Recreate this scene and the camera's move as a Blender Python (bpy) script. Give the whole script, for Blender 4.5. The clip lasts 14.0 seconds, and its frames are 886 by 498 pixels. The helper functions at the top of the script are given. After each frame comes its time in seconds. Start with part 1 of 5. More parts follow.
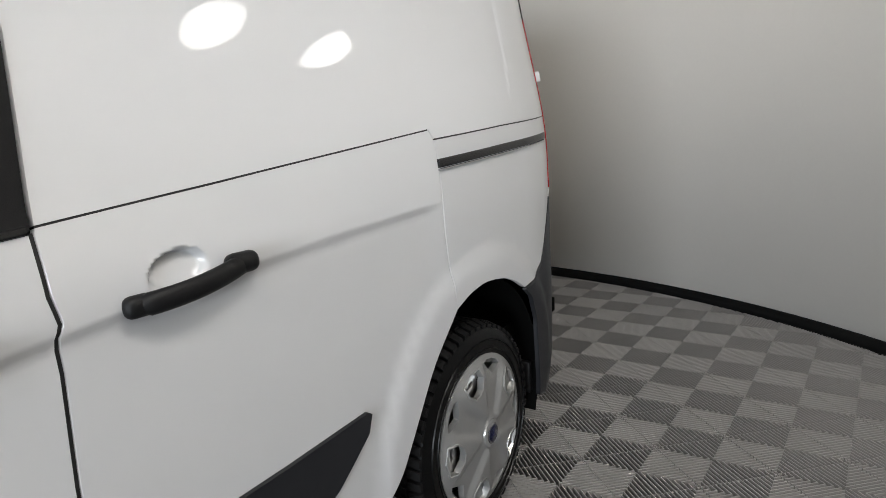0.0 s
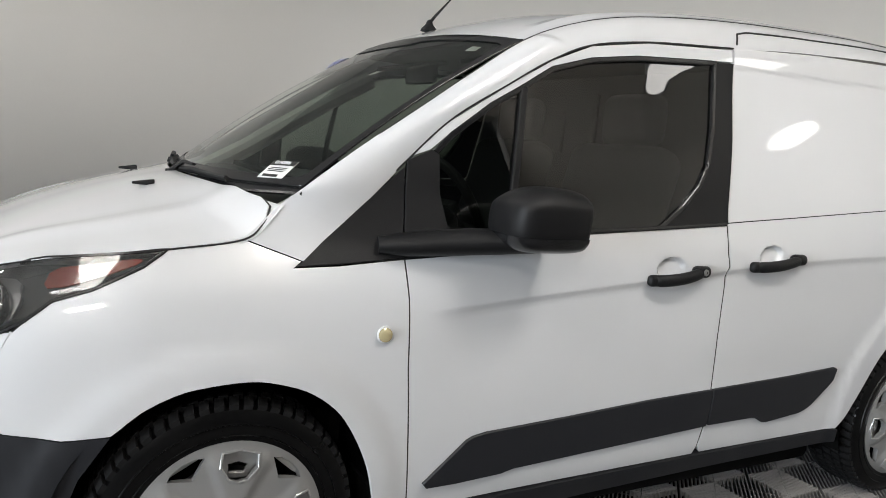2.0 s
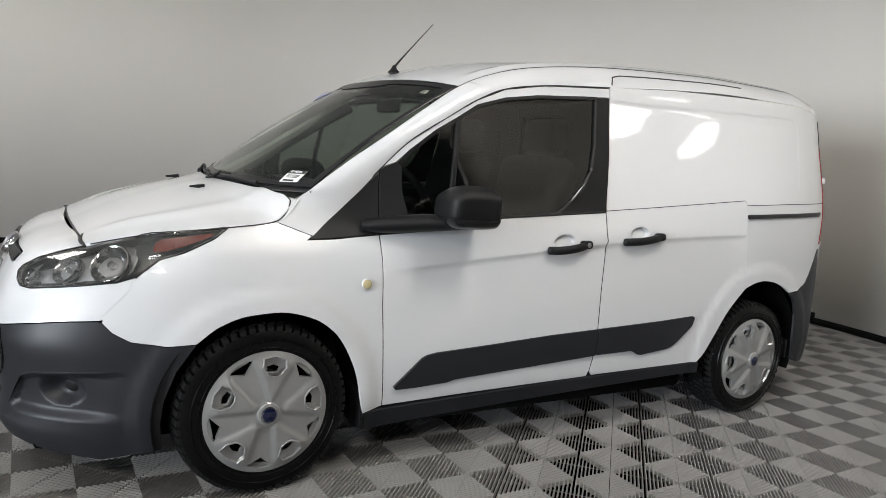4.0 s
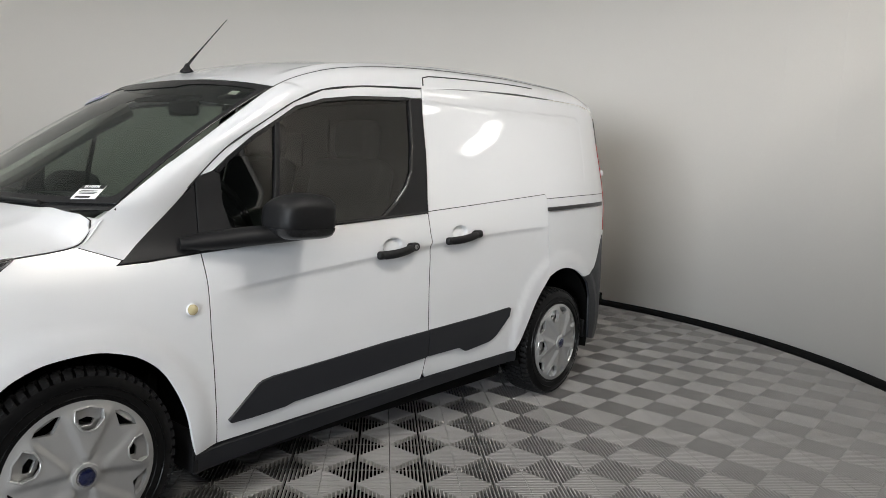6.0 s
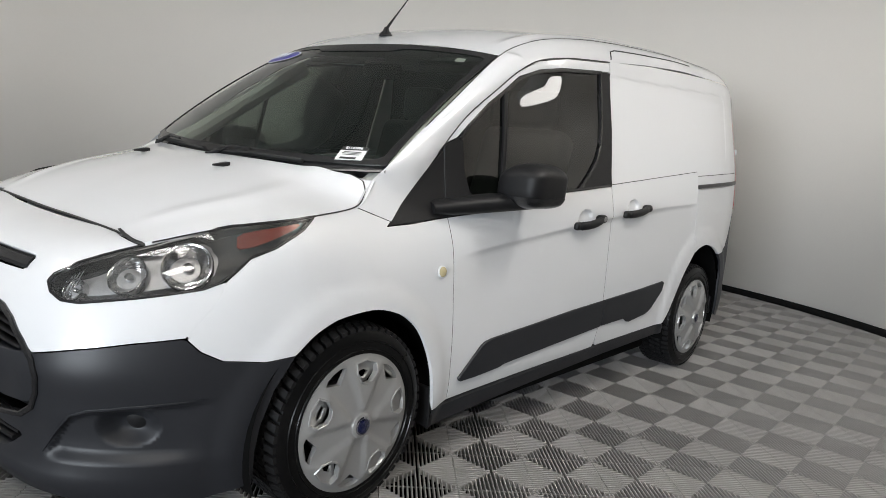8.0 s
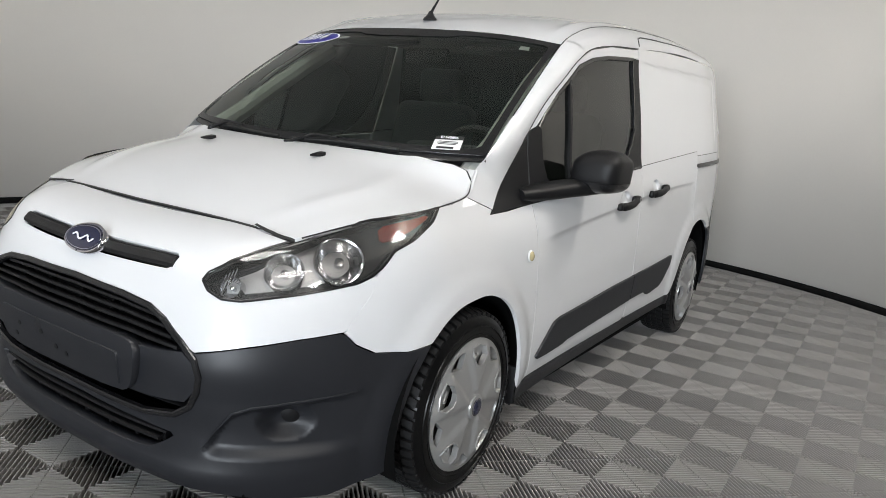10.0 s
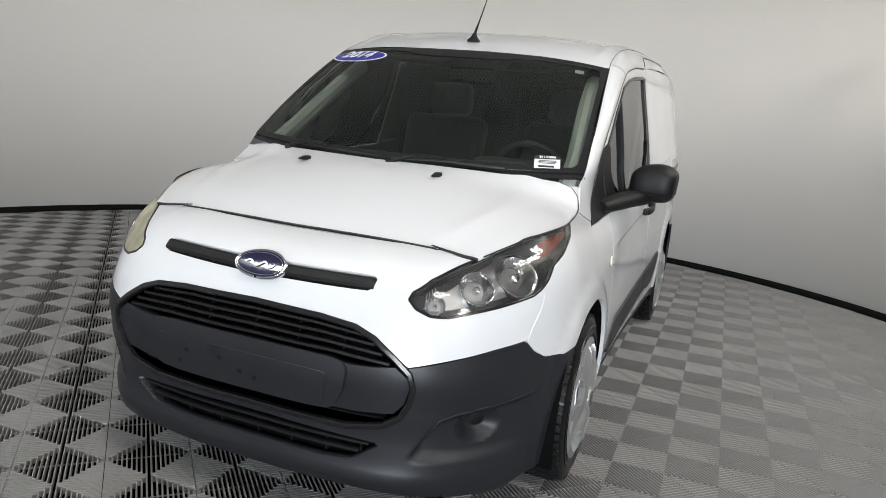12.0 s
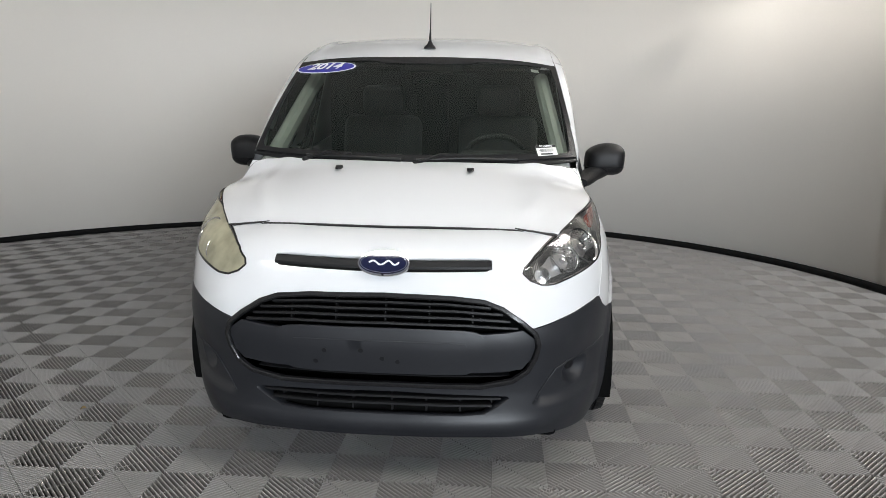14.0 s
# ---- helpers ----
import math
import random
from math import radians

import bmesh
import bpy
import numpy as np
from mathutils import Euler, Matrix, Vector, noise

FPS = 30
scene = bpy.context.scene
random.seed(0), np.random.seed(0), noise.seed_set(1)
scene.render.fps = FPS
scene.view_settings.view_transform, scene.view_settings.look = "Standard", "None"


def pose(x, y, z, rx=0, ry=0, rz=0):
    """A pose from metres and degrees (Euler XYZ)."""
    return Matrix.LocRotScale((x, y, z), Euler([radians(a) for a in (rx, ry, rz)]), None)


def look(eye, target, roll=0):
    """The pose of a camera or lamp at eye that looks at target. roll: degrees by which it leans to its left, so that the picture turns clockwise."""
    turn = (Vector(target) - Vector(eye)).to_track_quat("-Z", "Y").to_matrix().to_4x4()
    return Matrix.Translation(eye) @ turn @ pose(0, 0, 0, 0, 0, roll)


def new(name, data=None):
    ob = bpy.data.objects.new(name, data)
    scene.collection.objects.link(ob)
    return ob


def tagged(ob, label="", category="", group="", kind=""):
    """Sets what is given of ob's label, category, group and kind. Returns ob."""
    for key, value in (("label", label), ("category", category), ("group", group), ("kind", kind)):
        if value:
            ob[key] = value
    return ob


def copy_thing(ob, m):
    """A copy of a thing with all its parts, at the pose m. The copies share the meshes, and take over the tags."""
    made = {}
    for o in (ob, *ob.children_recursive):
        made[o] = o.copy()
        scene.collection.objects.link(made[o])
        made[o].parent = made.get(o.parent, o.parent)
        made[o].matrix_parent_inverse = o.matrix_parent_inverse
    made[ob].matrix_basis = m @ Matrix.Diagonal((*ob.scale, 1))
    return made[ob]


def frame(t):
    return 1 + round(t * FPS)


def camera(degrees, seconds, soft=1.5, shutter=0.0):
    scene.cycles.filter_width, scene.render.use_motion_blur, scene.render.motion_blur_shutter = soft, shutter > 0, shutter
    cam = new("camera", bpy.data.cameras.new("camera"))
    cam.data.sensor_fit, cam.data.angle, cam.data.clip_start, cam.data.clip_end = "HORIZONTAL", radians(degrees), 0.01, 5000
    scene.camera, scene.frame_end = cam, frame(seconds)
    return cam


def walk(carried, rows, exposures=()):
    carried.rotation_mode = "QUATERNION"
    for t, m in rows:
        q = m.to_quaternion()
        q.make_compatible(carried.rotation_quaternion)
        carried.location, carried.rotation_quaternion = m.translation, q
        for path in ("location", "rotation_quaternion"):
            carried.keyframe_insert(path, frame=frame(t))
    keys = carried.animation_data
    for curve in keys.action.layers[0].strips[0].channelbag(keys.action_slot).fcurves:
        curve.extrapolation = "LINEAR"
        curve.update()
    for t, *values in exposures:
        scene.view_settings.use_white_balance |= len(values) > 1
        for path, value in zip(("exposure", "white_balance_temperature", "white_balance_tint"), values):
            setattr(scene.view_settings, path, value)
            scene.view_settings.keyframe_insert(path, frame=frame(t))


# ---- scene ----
from mathutils import geometry


cam = camera(64.5, 14.0, .6)
PATH = [
    (0, (1.071, -1.825, 1.221), (2.718, -0.759, 0.833), -2.4),
    (0.5, (0.687, -2.002, 1.236), (2.202, -0.746, 0.88), -0.5),
    (1, (0.283, -2.135, 1.239), (1.579, -0.646, 0.92), 1.8),
    (1.5, (-0.091, -2.194, 1.234), (0.971, -0.523, 0.95), 4.0),
    (2, (-0.326, -2.39, 1.232), (0.627, -0.653, 0.957), 5.3),
    (4.5, (-0.747, -3.27, 1.262), (0.349, -1.613, 1.029), 4.3),
    (5, (-0.721, -3.2, 1.264), (0.554, -1.673, 1.058), 4.1),
    (5.5, (-0.728, -3.096, 1.271), (0.706, -1.715, 1.081), 3.3),
    (6, (-0.856, -2.96, 1.245), (0.67, -1.682, 1.042), 2.5),
    (6.5, (-1.045, -2.864, 1.234), (0.491, -1.606, 0.989), 2.5),
    (7, (-1.167, -2.768, 1.199), (0.345, -1.49, 0.917), 3.1),
    (7.5, (-1.319, -2.578, 1.205), (0.175, -1.284, 0.899), 4.2),
    (8, (-1.452, -2.383, 1.215), (0.06, -1.11, 0.913), 5.3),
    (10.5, (-2.006, -1.763, 1.233), (-0.301, -0.784, 0.863), 5.1),
    (11, (-2.131, -1.578, 1.246), (-0.389, -0.665, 0.883), 5.1),
    (11.5, (-2.336, -1.372, 1.255), (-0.549, -0.547, 0.897), 5.3),
    (12, (-2.48, -1.22, 1.246), (-0.643, -0.508, 0.902), 5.2),
    (12.5, (-2.595, -1.009, 1.236), (-0.708, -0.436, 0.904), 4.6),
    (13, (-2.701, -0.783, 1.259), (-0.772, -0.369, 0.928), 3.3),
    (13.5, (-2.867, -0.568, 1.263), (-0.913, -0.31, 0.923), 1.8),
    (14, (-3.072, -0.362, 1.259), (-1.108, -0.216, 0.909), 0.4),
]
walk(cam, [(t, look(e, g, r)) for t, e, g, r in PATH], [(0, -.64), (1, -.58), (2, -.52), (4.5, -.47), (8, -.47), (11, -.44), (14, -.38)])

# ---- end of walk ----
# ceiling fill lamps, positions guessed; the fourth hangs unseen in the hall
PANELS = [(-1.2, .2, 8), (-2.4, -2.6, 30), (1.4, -2.9, 66), (-3.2, -6.2, 200), (-3.2, 2.4, 40)]
PENDANTS = [(3.0, -2.2, 2.74), (3.62, -2.3, 2.62)]
PEND_D = .31
LED = (3.35, -2.5, 3.3)
FRONT_X = -14.0
HALL_D = 9.5
DOOR_Y, DOOR_W, DOOR_WATTS = -5.0, 6.0, 2600

# ---- world and lights ----
world = bpy.data.worlds.new("world")
scene.world = world
world.use_nodes = True
world.node_tree.nodes["Background"].inputs[0].default_value = (0.9, 0.92, 1.0, 1)
world.node_tree.nodes["Background"].inputs[1].default_value = 0.0
CEIL = 4.2


def lamp_area(name, place, size_x, size_y, watts, colour, shape="RECTANGLE"):
    d = bpy.data.lights.new(name, "AREA")
    d.shape, d.size, d.size_y, d.energy, d.color = shape, size_x, size_y, watts, colour
    ob = new(name, d)
    ob.location = place
    return ob


for x, y, watts in PANELS:
    lamp_area("ceiling_panel_light", (x, y, CEIL - .10), .9, .9, watts, (1, .96, .90))
# daylight in the vehicle door behind the camera
door_light = lamp_area("daylight", (FRONT_X - .1, DOOR_Y, 1.65), DOOR_W, 3.2, DOOR_WATTS, (.86, .93, 1.0))
door_light.matrix_basis = look((FRONT_X - .1, DOOR_Y, 1.65), (0, -1.6, 1.65)) @ pose(0, 0, 0, 0, 0, 0)

# ---- materials ----


def material(name, colour, rough=.5, metal=0.0, coat=0.0, grain=0.0, grain_scale=200.0, stain=0.0, stain_scale=3.0, bump=0.0, spec=.5, vary=0.0, coat_rough=.03):
    m = bpy.data.materials.new(name)
    m.use_nodes = True
    t = m.node_tree
    b = t.nodes["Principled BSDF"]
    b.inputs["Base Color"].default_value = (*colour, 1)
    b.inputs["Roughness"].default_value = rough
    b.inputs["Metallic"].default_value = metal
    b.inputs["Coat Weight"].default_value = coat
    b.inputs["Coat Roughness"].default_value = coat_rough
    b.inputs["Specular IOR Level"].default_value = spec
    co = t.nodes.new("ShaderNodeTexCoord")
    last = None
    if stain or grain or vary:
        def mixed(prev, fac, low):
            mx = t.nodes.new("ShaderNodeMix")
            mx.data_type, mx.blend_type = "RGBA", "MULTIPLY"
            mx.inputs["Factor"].default_value = 1
            rp = t.nodes.new("ShaderNodeMapRange")
            rp.inputs["To Min"].default_value, rp.inputs["To Max"].default_value = 1 - low, 1 + low * .5
            t.links.new(fac, rp.inputs["Value"])
            cb = t.nodes.new("ShaderNodeCombineColor")
            for k in range(3):
                t.links.new(rp.outputs[0], cb.inputs[k])
            if prev is None:
                mx.inputs["A"].default_value = (*colour, 1)
            else:
                t.links.new(prev, mx.inputs["A"])
            t.links.new(cb.outputs[0], mx.inputs["B"])
            return mx.outputs["Result"]
        if stain:
            n = t.nodes.new("ShaderNodeTexNoise")
            n.inputs["Scale"].default_value, n.inputs["Detail"].default_value = stain_scale, 5
            t.links.new(co.outputs["Object"], n.inputs["Vector"])
            last = mixed(last, n.outputs["Fac"], stain)
            rr = t.nodes.new("ShaderNodeMapRange")
            rr.inputs["To Min"].default_value, rr.inputs["To Max"].default_value = max(rough - stain * .4, .02), min(rough + stain * .4, 1)
            t.links.new(n.outputs["Fac"], rr.inputs["Value"])
            t.links.new(rr.outputs[0], b.inputs["Roughness"])
        if grain:
            n = t.nodes.new("ShaderNodeTexNoise")
            n.inputs["Scale"].default_value, n.inputs["Detail"].default_value = grain_scale, 3
            t.links.new(co.outputs["Object"], n.inputs["Vector"])
            last = mixed(last, n.outputs["Fac"], grain)
        if vary:
            oi = t.nodes.new("ShaderNodeObjectInfo")
            last = mixed(last, oi.outputs["Random"], vary)
        t.links.new(last, b.inputs["Base Color"])
    if bump:
        n = t.nodes.new("ShaderNodeTexNoise")
        n.inputs["Scale"].default_value, n.inputs["Detail"].default_value = grain_scale, 4
        t.links.new(co.outputs["Object"], n.inputs["Vector"])
        bp = t.nodes.new("ShaderNodeBump")
        bp.inputs["Strength"].default_value, bp.inputs["Distance"].default_value = bump, .002
        t.links.new(n.outputs["Fac"], bp.inputs["Height"])
        t.links.new(bp.outputs[0], b.inputs["Normal"])
    return m


def glass_material(name, tint, rough=.0, haze=None, gloss=1.0):
    m = bpy.data.materials.new(name)
    m.use_nodes = True
    t = m.node_tree
    for n in list(t.nodes):
        t.nodes.remove(n)
    out = t.nodes.new("ShaderNodeOutputMaterial")
    tr = t.nodes.new("ShaderNodeBsdfTransparent")
    tr.inputs[0].default_value = (*tint, 1)
    gl = t.nodes.new("ShaderNodeBsdfGlossy")
    gl.inputs["Roughness"].default_value = rough
    gl.inputs["Color"].default_value = (gloss, gloss, gloss, 1)
    fr = t.nodes.new("ShaderNodeFresnel")
    fr.inputs["IOR"].default_value = 1.5
    mx = t.nodes.new("ShaderNodeMixShader")
    t.links.new(fr.outputs[0], mx.inputs[0])
    t.links.new(tr.outputs[0], mx.inputs[1])
    t.links.new(gl.outputs[0], mx.inputs[2])
    last = mx
    if haze:
        df = t.nodes.new("ShaderNodeBsdfPrincipled")
        df.inputs["Base Color"].default_value = (*haze[0], 1)
        df.inputs["Roughness"].default_value = .25
        no = t.nodes.new("ShaderNodeTexNoise")
        no.inputs["Scale"].default_value, no.inputs["Detail"].default_value = 9, 4
        co = t.nodes.new("ShaderNodeTexCoord")
        t.links.new(co.outputs["Object"], no.inputs["Vector"])
        mr = t.nodes.new("ShaderNodeMapRange")
        mr.inputs["From Min"].default_value, mr.inputs["From Max"].default_value = .3, .7
        mr.inputs["To Min"].default_value, mr.inputs["To Max"].default_value = haze[1], haze[2]
        t.links.new(no.outputs["Fac"], mr.inputs["Value"])
        m2 = t.nodes.new("ShaderNodeMixShader")
        t.links.new(mr.outputs[0], m2.inputs[0])
        t.links.new(mx.outputs[0], m2.inputs[1])
        t.links.new(df.outputs[0], m2.inputs[2])
        last = m2
    t.links.new(last.outputs[0], out.inputs["Surface"])
    return m


def glow_material(name, colour, strength):
    m = bpy.data.materials.new(name)
    m.use_nodes = True
    b = m.node_tree.nodes["Principled BSDF"]
    b.inputs["Base Color"].default_value = (.8, .8, .8, 1)
    b.inputs["Emission Color"].default_value = (*colour, 1)
    b.inputs["Emission Strength"].default_value = strength
    return m


WHITE = material("white_paint", (.67, .68, .695), rough=.36, coat=1.0, stain=.02, stain_scale=2.5, coat_rough=.012)
BLACK = material("black_grained_plastic", (.009, .009, .0098), rough=.48, grain=.25, grain_scale=500, bump=.25, stain=.12, stain_scale=6, spec=.28)
BUMPER = material("dark_grey_bumper_plastic", (.016, .017, .0205), rough=.44, grain=.15, grain_scale=600, bump=.12, stain=.12, stain_scale=5, spec=.42)
GLOSSB = material("satin_black_trim", (.012, .012, .013), rough=.25, stain=.05)
RUBBER = material("black_rubber", (.012, .012, .012), rough=.55, stain=.15, stain_scale=20)
# tread blocks lighter than the tyre body, so the grooves read as shaded
TREAD = material("lightened_tread_rubber", (.010, .010, .0105), rough=.6, spec=.2, stain=.3, stain_scale=25)
TYRE = material("tyre_rubber", (.0035, .0035, .0037), rough=.30, spec=.22, stain=.2, stain_scale=12, grain=.2, grain_scale=150, bump=.2)
# black of underbody and liners, also painted shade inside grille, wells and gaps
INNER = material("underbody_and_shade_black", (.004, .004, .004), rough=.9, stain=.2, spec=.06)
SILVER = material("silver_wheel_paint", (.40, .40, .395), rough=.30, metal=.55, coat=.3, grain=.06, grain_scale=900, stain=.08, stain_scale=9)
CHROME = material("chrome", (.62, .62, .64), rough=.18, metal=1, stain=.03)
STEEL = material("brushed_key_steel", (.45, .45, .45), rough=.3, metal=1, stain=.1, stain_scale=80)
REFLECT = material("headlamp_reflector", (.48, .48, .49), rough=.45, metal=1, stain=.05, stain_scale=30)
BOWL = material("polished_lamp_bowl", (.66, .66, .67), rough=.15, metal=1, stain=.05, stain_scale=40)
HOUSING = material("dark_headlamp_housing", (.02, .02, .022), rough=.35, stain=.1)
BLUE = material("deep_blue_enamel", (.004, .007, .038), rough=.15, coat=1, stain=.05, stain_scale=40)
AMBER = material("amber_reflector", (.36, .035, .012), rough=.25, coat=.8, stain=.1, stain_scale=40)
RED = material("red_tail_lamp", (.35, .01, .012), rough=.15, coat=1, stain=.05)
CREAM = material("yellowed_marker_lens", (.50, .43, .25), rough=.25, coat=.8, stain=.15, stain_scale=60)
GLASS_SIDE = glass_material("tinted_side_glass", (.18, .205, .177))
GLASS_WS = glass_material("green_windscreen_glass", (.80, .87, .82), haze=((.42, .60, .51), .004, .012))
LENS = glass_material("clear_headlamp_lens", (.86, .86, .85), rough=.03, haze=((.5, .5, .48), .02, .10))
LENS_OLD = glass_material("yellowed_headlamp_lens", (.8, .76, .55), rough=.12, haze=((.50, .47, .33), .45, .85))
SEAT = material("grey_seat_vinyl", (.11, .115, .124), rough=.55, grain=.2, grain_scale=300, bump=.3, stain=.15, stain_scale=8)
DASH = material("charcoal_dashboard", (.028, .028, .03), rough=.6, grain=.2, grain_scale=400, bump=.3, stain=.1)
# grey lining taken near black, the dimness of the cab in its colour
LINING = material("shade_darkened_lining", (.022, .026, .025), rough=.8, grain=.1, grain_scale=300, stain=.1)
PAPER = material("white_tag_paper", (.8, .8, .78), rough=.6, stain=.04, stain_scale=30)
INK = material("black_ink", (.012, .012, .012), rough=.5, stain=.1)
STICK_BLUE = material("blue_vinyl_sticker", (.03, .03, .30), rough=.3, stain=.04)
STICK_WHITE = material("white_vinyl", (.82, .82, .85), rough=.4, stain=.02)
WALL = material("warm_grey_wall_paint", (.81, .768, .708), rough=.55, stain=.03, stain_scale=.7, grain=.02, grain_scale=60, bump=.03, spec=.3)
# near-black puts the unlit gloom of the hall into its surfaces
HALLM = material("unlit_hall_black", (.015, .015, .016), rough=.8, stain=.1)
CEILM = material("pale_ceiling_paint", (.60, .585, .57), rough=.8, stain=.03, stain_scale=1, grain=.02, grain_scale=60)
BASE = material("black_rubber_skirting", (.006, .006, .006), rough=.8, spec=.1, stain=.25, stain_scale=10)
TILE = material("grey_ribbed_floor_tile", (.325, .314, .306), rough=.55, spec=.12, grain=.1, grain_scale=120, stain=.12, stain_scale=2.2, vary=.06)
# underlay near black: the shade between the tile ribs is in its colour
UNDER = material("shade_black_underlay", (.004, .004, .004), rough=.9, stain=.2, spec=0.0)
LEAFM = material("dry_leaf", (.35, .25, .10), rough=.7, stain=.3, stain_scale=60)
LAMPM = glow_material("lamp_diffuser", (1, .985, .96), 18.0)
PENDM = glow_material("pendant_diffuser", (1, .97, .93), 13.0)
SKYM = glow_material("pale_daylight", (.62, .76, 1.0), 1.2)
PENDR = material("white_pendant_housing", (.6, .59, .57), rough=.5, stain=.05)
LAMPR = material("lamp_housing", (.75, .75, .75), rough=.4, stain=.05)


# ---- mesh helpers ----
def mesh_object(name, verts, faces, mat, parent=None, label="", normals=None, smooth=True):
    me = bpy.data.meshes.new(name)
    me.from_pydata([tuple(v) for v in verts], [], faces)
    me.materials.append(mat)
    if smooth:
        me.polygons.foreach_set("use_smooth", [True] * len(me.polygons))
    if normals is not None:
        me.normals_split_custom_set([normals[l.vertex_index] for l in me.loops])
    me.update()
    ob = new(name, me)
    if parent is not None:
        ob.parent = parent
    if label:
        ob["label"] = label
    return ob


def part(name, bm, mat, parent=None, label="", smooth=True, angle=35):
    me = bpy.data.meshes.new(name)
    bmesh.ops.recalc_face_normals(bm, faces=bm.faces[:])
    if smooth:
        for f in bm.faces:
            f.smooth = True
        for e in bm.edges:
            if len(e.link_faces) == 2 and e.calc_face_angle() > radians(angle):
                e.smooth = False
    bm.to_mesh(me)
    bm.free()
    me.materials.append(mat)
    ob = new(name, me)
    if parent is not None:
        ob.parent = parent
    if label:
        ob["label"] = label
    return ob


def empty(name, label, category, group="", kind="", place=(0, 0, 0)):
    ob = new(name)
    ob.empty_display_size = .05
    ob.location = place
    return tagged(ob, label, category, group, kind)


def box_bm(size, place=(0, 0, 0), bevel=0.0, segs=2, m=None):
    bm = bmesh.new()
    bmesh.ops.create_cube(bm, size=1)
    bmesh.ops.scale(bm, vec=size, verts=bm.verts)
    if bevel:
        bmesh.ops.bevel(bm, geom=bm.edges[:], offset=bevel, segments=segs, affect="EDGES", profile=.5)
    if m is not None:
        bmesh.ops.transform(bm, matrix=m, verts=bm.verts)
    bmesh.ops.translate(bm, vec=place, verts=bm.verts)
    return bm


def lathe_bm(profile, segs=48, axis="Y", place=(0, 0, 0), closed=False):
    """profile: (radius, height along the axis) rows, swept round the axis."""
    bm = bmesh.new()
    rings = []
    for r, h in profile:
        ring = []
        for k in range(segs):
            a = 2 * math.pi * k / segs
            c, s = r * math.cos(a), r * math.sin(a)
            p = (c, h, s) if axis == "Y" else ((c, s, h) if axis == "Z" else (h, c, s))
            ring.append(bm.verts.new((p[0] + place[0], p[1] + place[1], p[2] + place[2])))
        rings.append(ring)
    pairs = list(zip(rings, rings[1:])) + ([(rings[-1], rings[0])] if closed else [])
    for a, b in pairs:
        for k in range(segs):
            bm.faces.new((a[k], a[(k + 1) % segs], b[(k + 1) % segs], b[k]))
    if not closed:
        for ring in (rings[0], rings[-1]):
            bm.faces.new(ring)
    return bm


def tube_bm(points, radius, segs=8, flat=1.0):
    pts = [Vector(p) for p in points]
    bm = bmesh.new()
    rings = []
    up = Vector((0, 0, 1))
    for i, p in enumerate(pts):
        d = (pts[min(i + 1, len(pts) - 1)] - pts[max(i - 1, 0)]).normalized()
        a = d.cross(up)
        if a.length < 1e-3:
            a = d.cross(Vector((1, 0, 0)))
        a.normalize()
        b = d.cross(a).normalized()
        r = radius[i] if isinstance(radius, (list, tuple)) else radius
        rings.append([bm.verts.new(p + a * (r * math.cos(2 * math.pi * k / segs)) + b * (r * flat * math.sin(2 * math.pi * k / segs))) for k in range(segs)])
    for r0, r1 in zip(rings, rings[1:]):
        for k in range(segs):
            bm.faces.new((r0[k], r0[(k + 1) % segs], r1[(k + 1) % segs], r1[k]))
    bm.faces.new(rings[0])
    bm.faces.new(rings[-1])
    return bm


def inside(p, poly):
    x, y = p
    hit = False
    j = len(poly) - 1
    for i in range(len(poly)):
        xi, yi = poly[i]
        xj, yj = poly[j]
        if (yi > y) != (yj > y) and x < (xj - xi) * (y - yi) / (yj - yi) + xi:
            hit = not hit
        j = i
    return hit


def dense(poly, step, closed=True):
    out = []
    n = len(poly)
    for i in range(n if closed else n - 1):
        a, b = poly[i], poly[(i + 1) % n]
        k = max(1, int(math.ceil(math.hypot(b[0] - a[0], b[1] - a[1]) / step)))
        out += [(a[0] + (b[0] - a[0]) * q / k, a[1] + (b[1] - a[1]) * q / k) for q in range(k)]
    if not closed:
        out.append(poly[-1])
    return out


def rounded(poly, rounds=1, closed=True):
    """Corner cutting, which softens an outline."""
    for _ in range(rounds):
        out = []
        n = len(poly)
        for i in range(n):
            a, b = poly[i], poly[(i + 1) % n]
            out += [(a[0] * .8 + b[0] * .2, a[1] * .8 + b[1] * .2), (a[0] * .2 + b[0] * .8, a[1] * .2 + b[1] * .8)]
        poly = out
    return poly


def area2(poly):
    return sum(a[0] * b[1] - b[0] * a[1] for a, b in zip(poly, poly[1:] + poly[:1]))


def shrunk(poly, d):
    """The outline moved inwards by d."""
    if area2(poly) < 0:
        poly = poly[::-1]
    out = []
    n = len(poly)
    for i in range(n):
        p, q, r = poly[i - 1], poly[i], poly[(i + 1) % n]
        a = Vector((q[0] - p[0], q[1] - p[1])).normalized()
        b = Vector((r[0] - q[0], r[1] - q[1])).normalized()
        na, nb = Vector((-a.y, a.x)), Vector((-b.y, b.x))
        m = na + nb
        if m.length < 1e-4:
            m = na
        m.normalize()
        k = d / max(m.dot(na), .5)
        out.append((q[0] + m.x * k, q[1] + m.y * k))
    return out


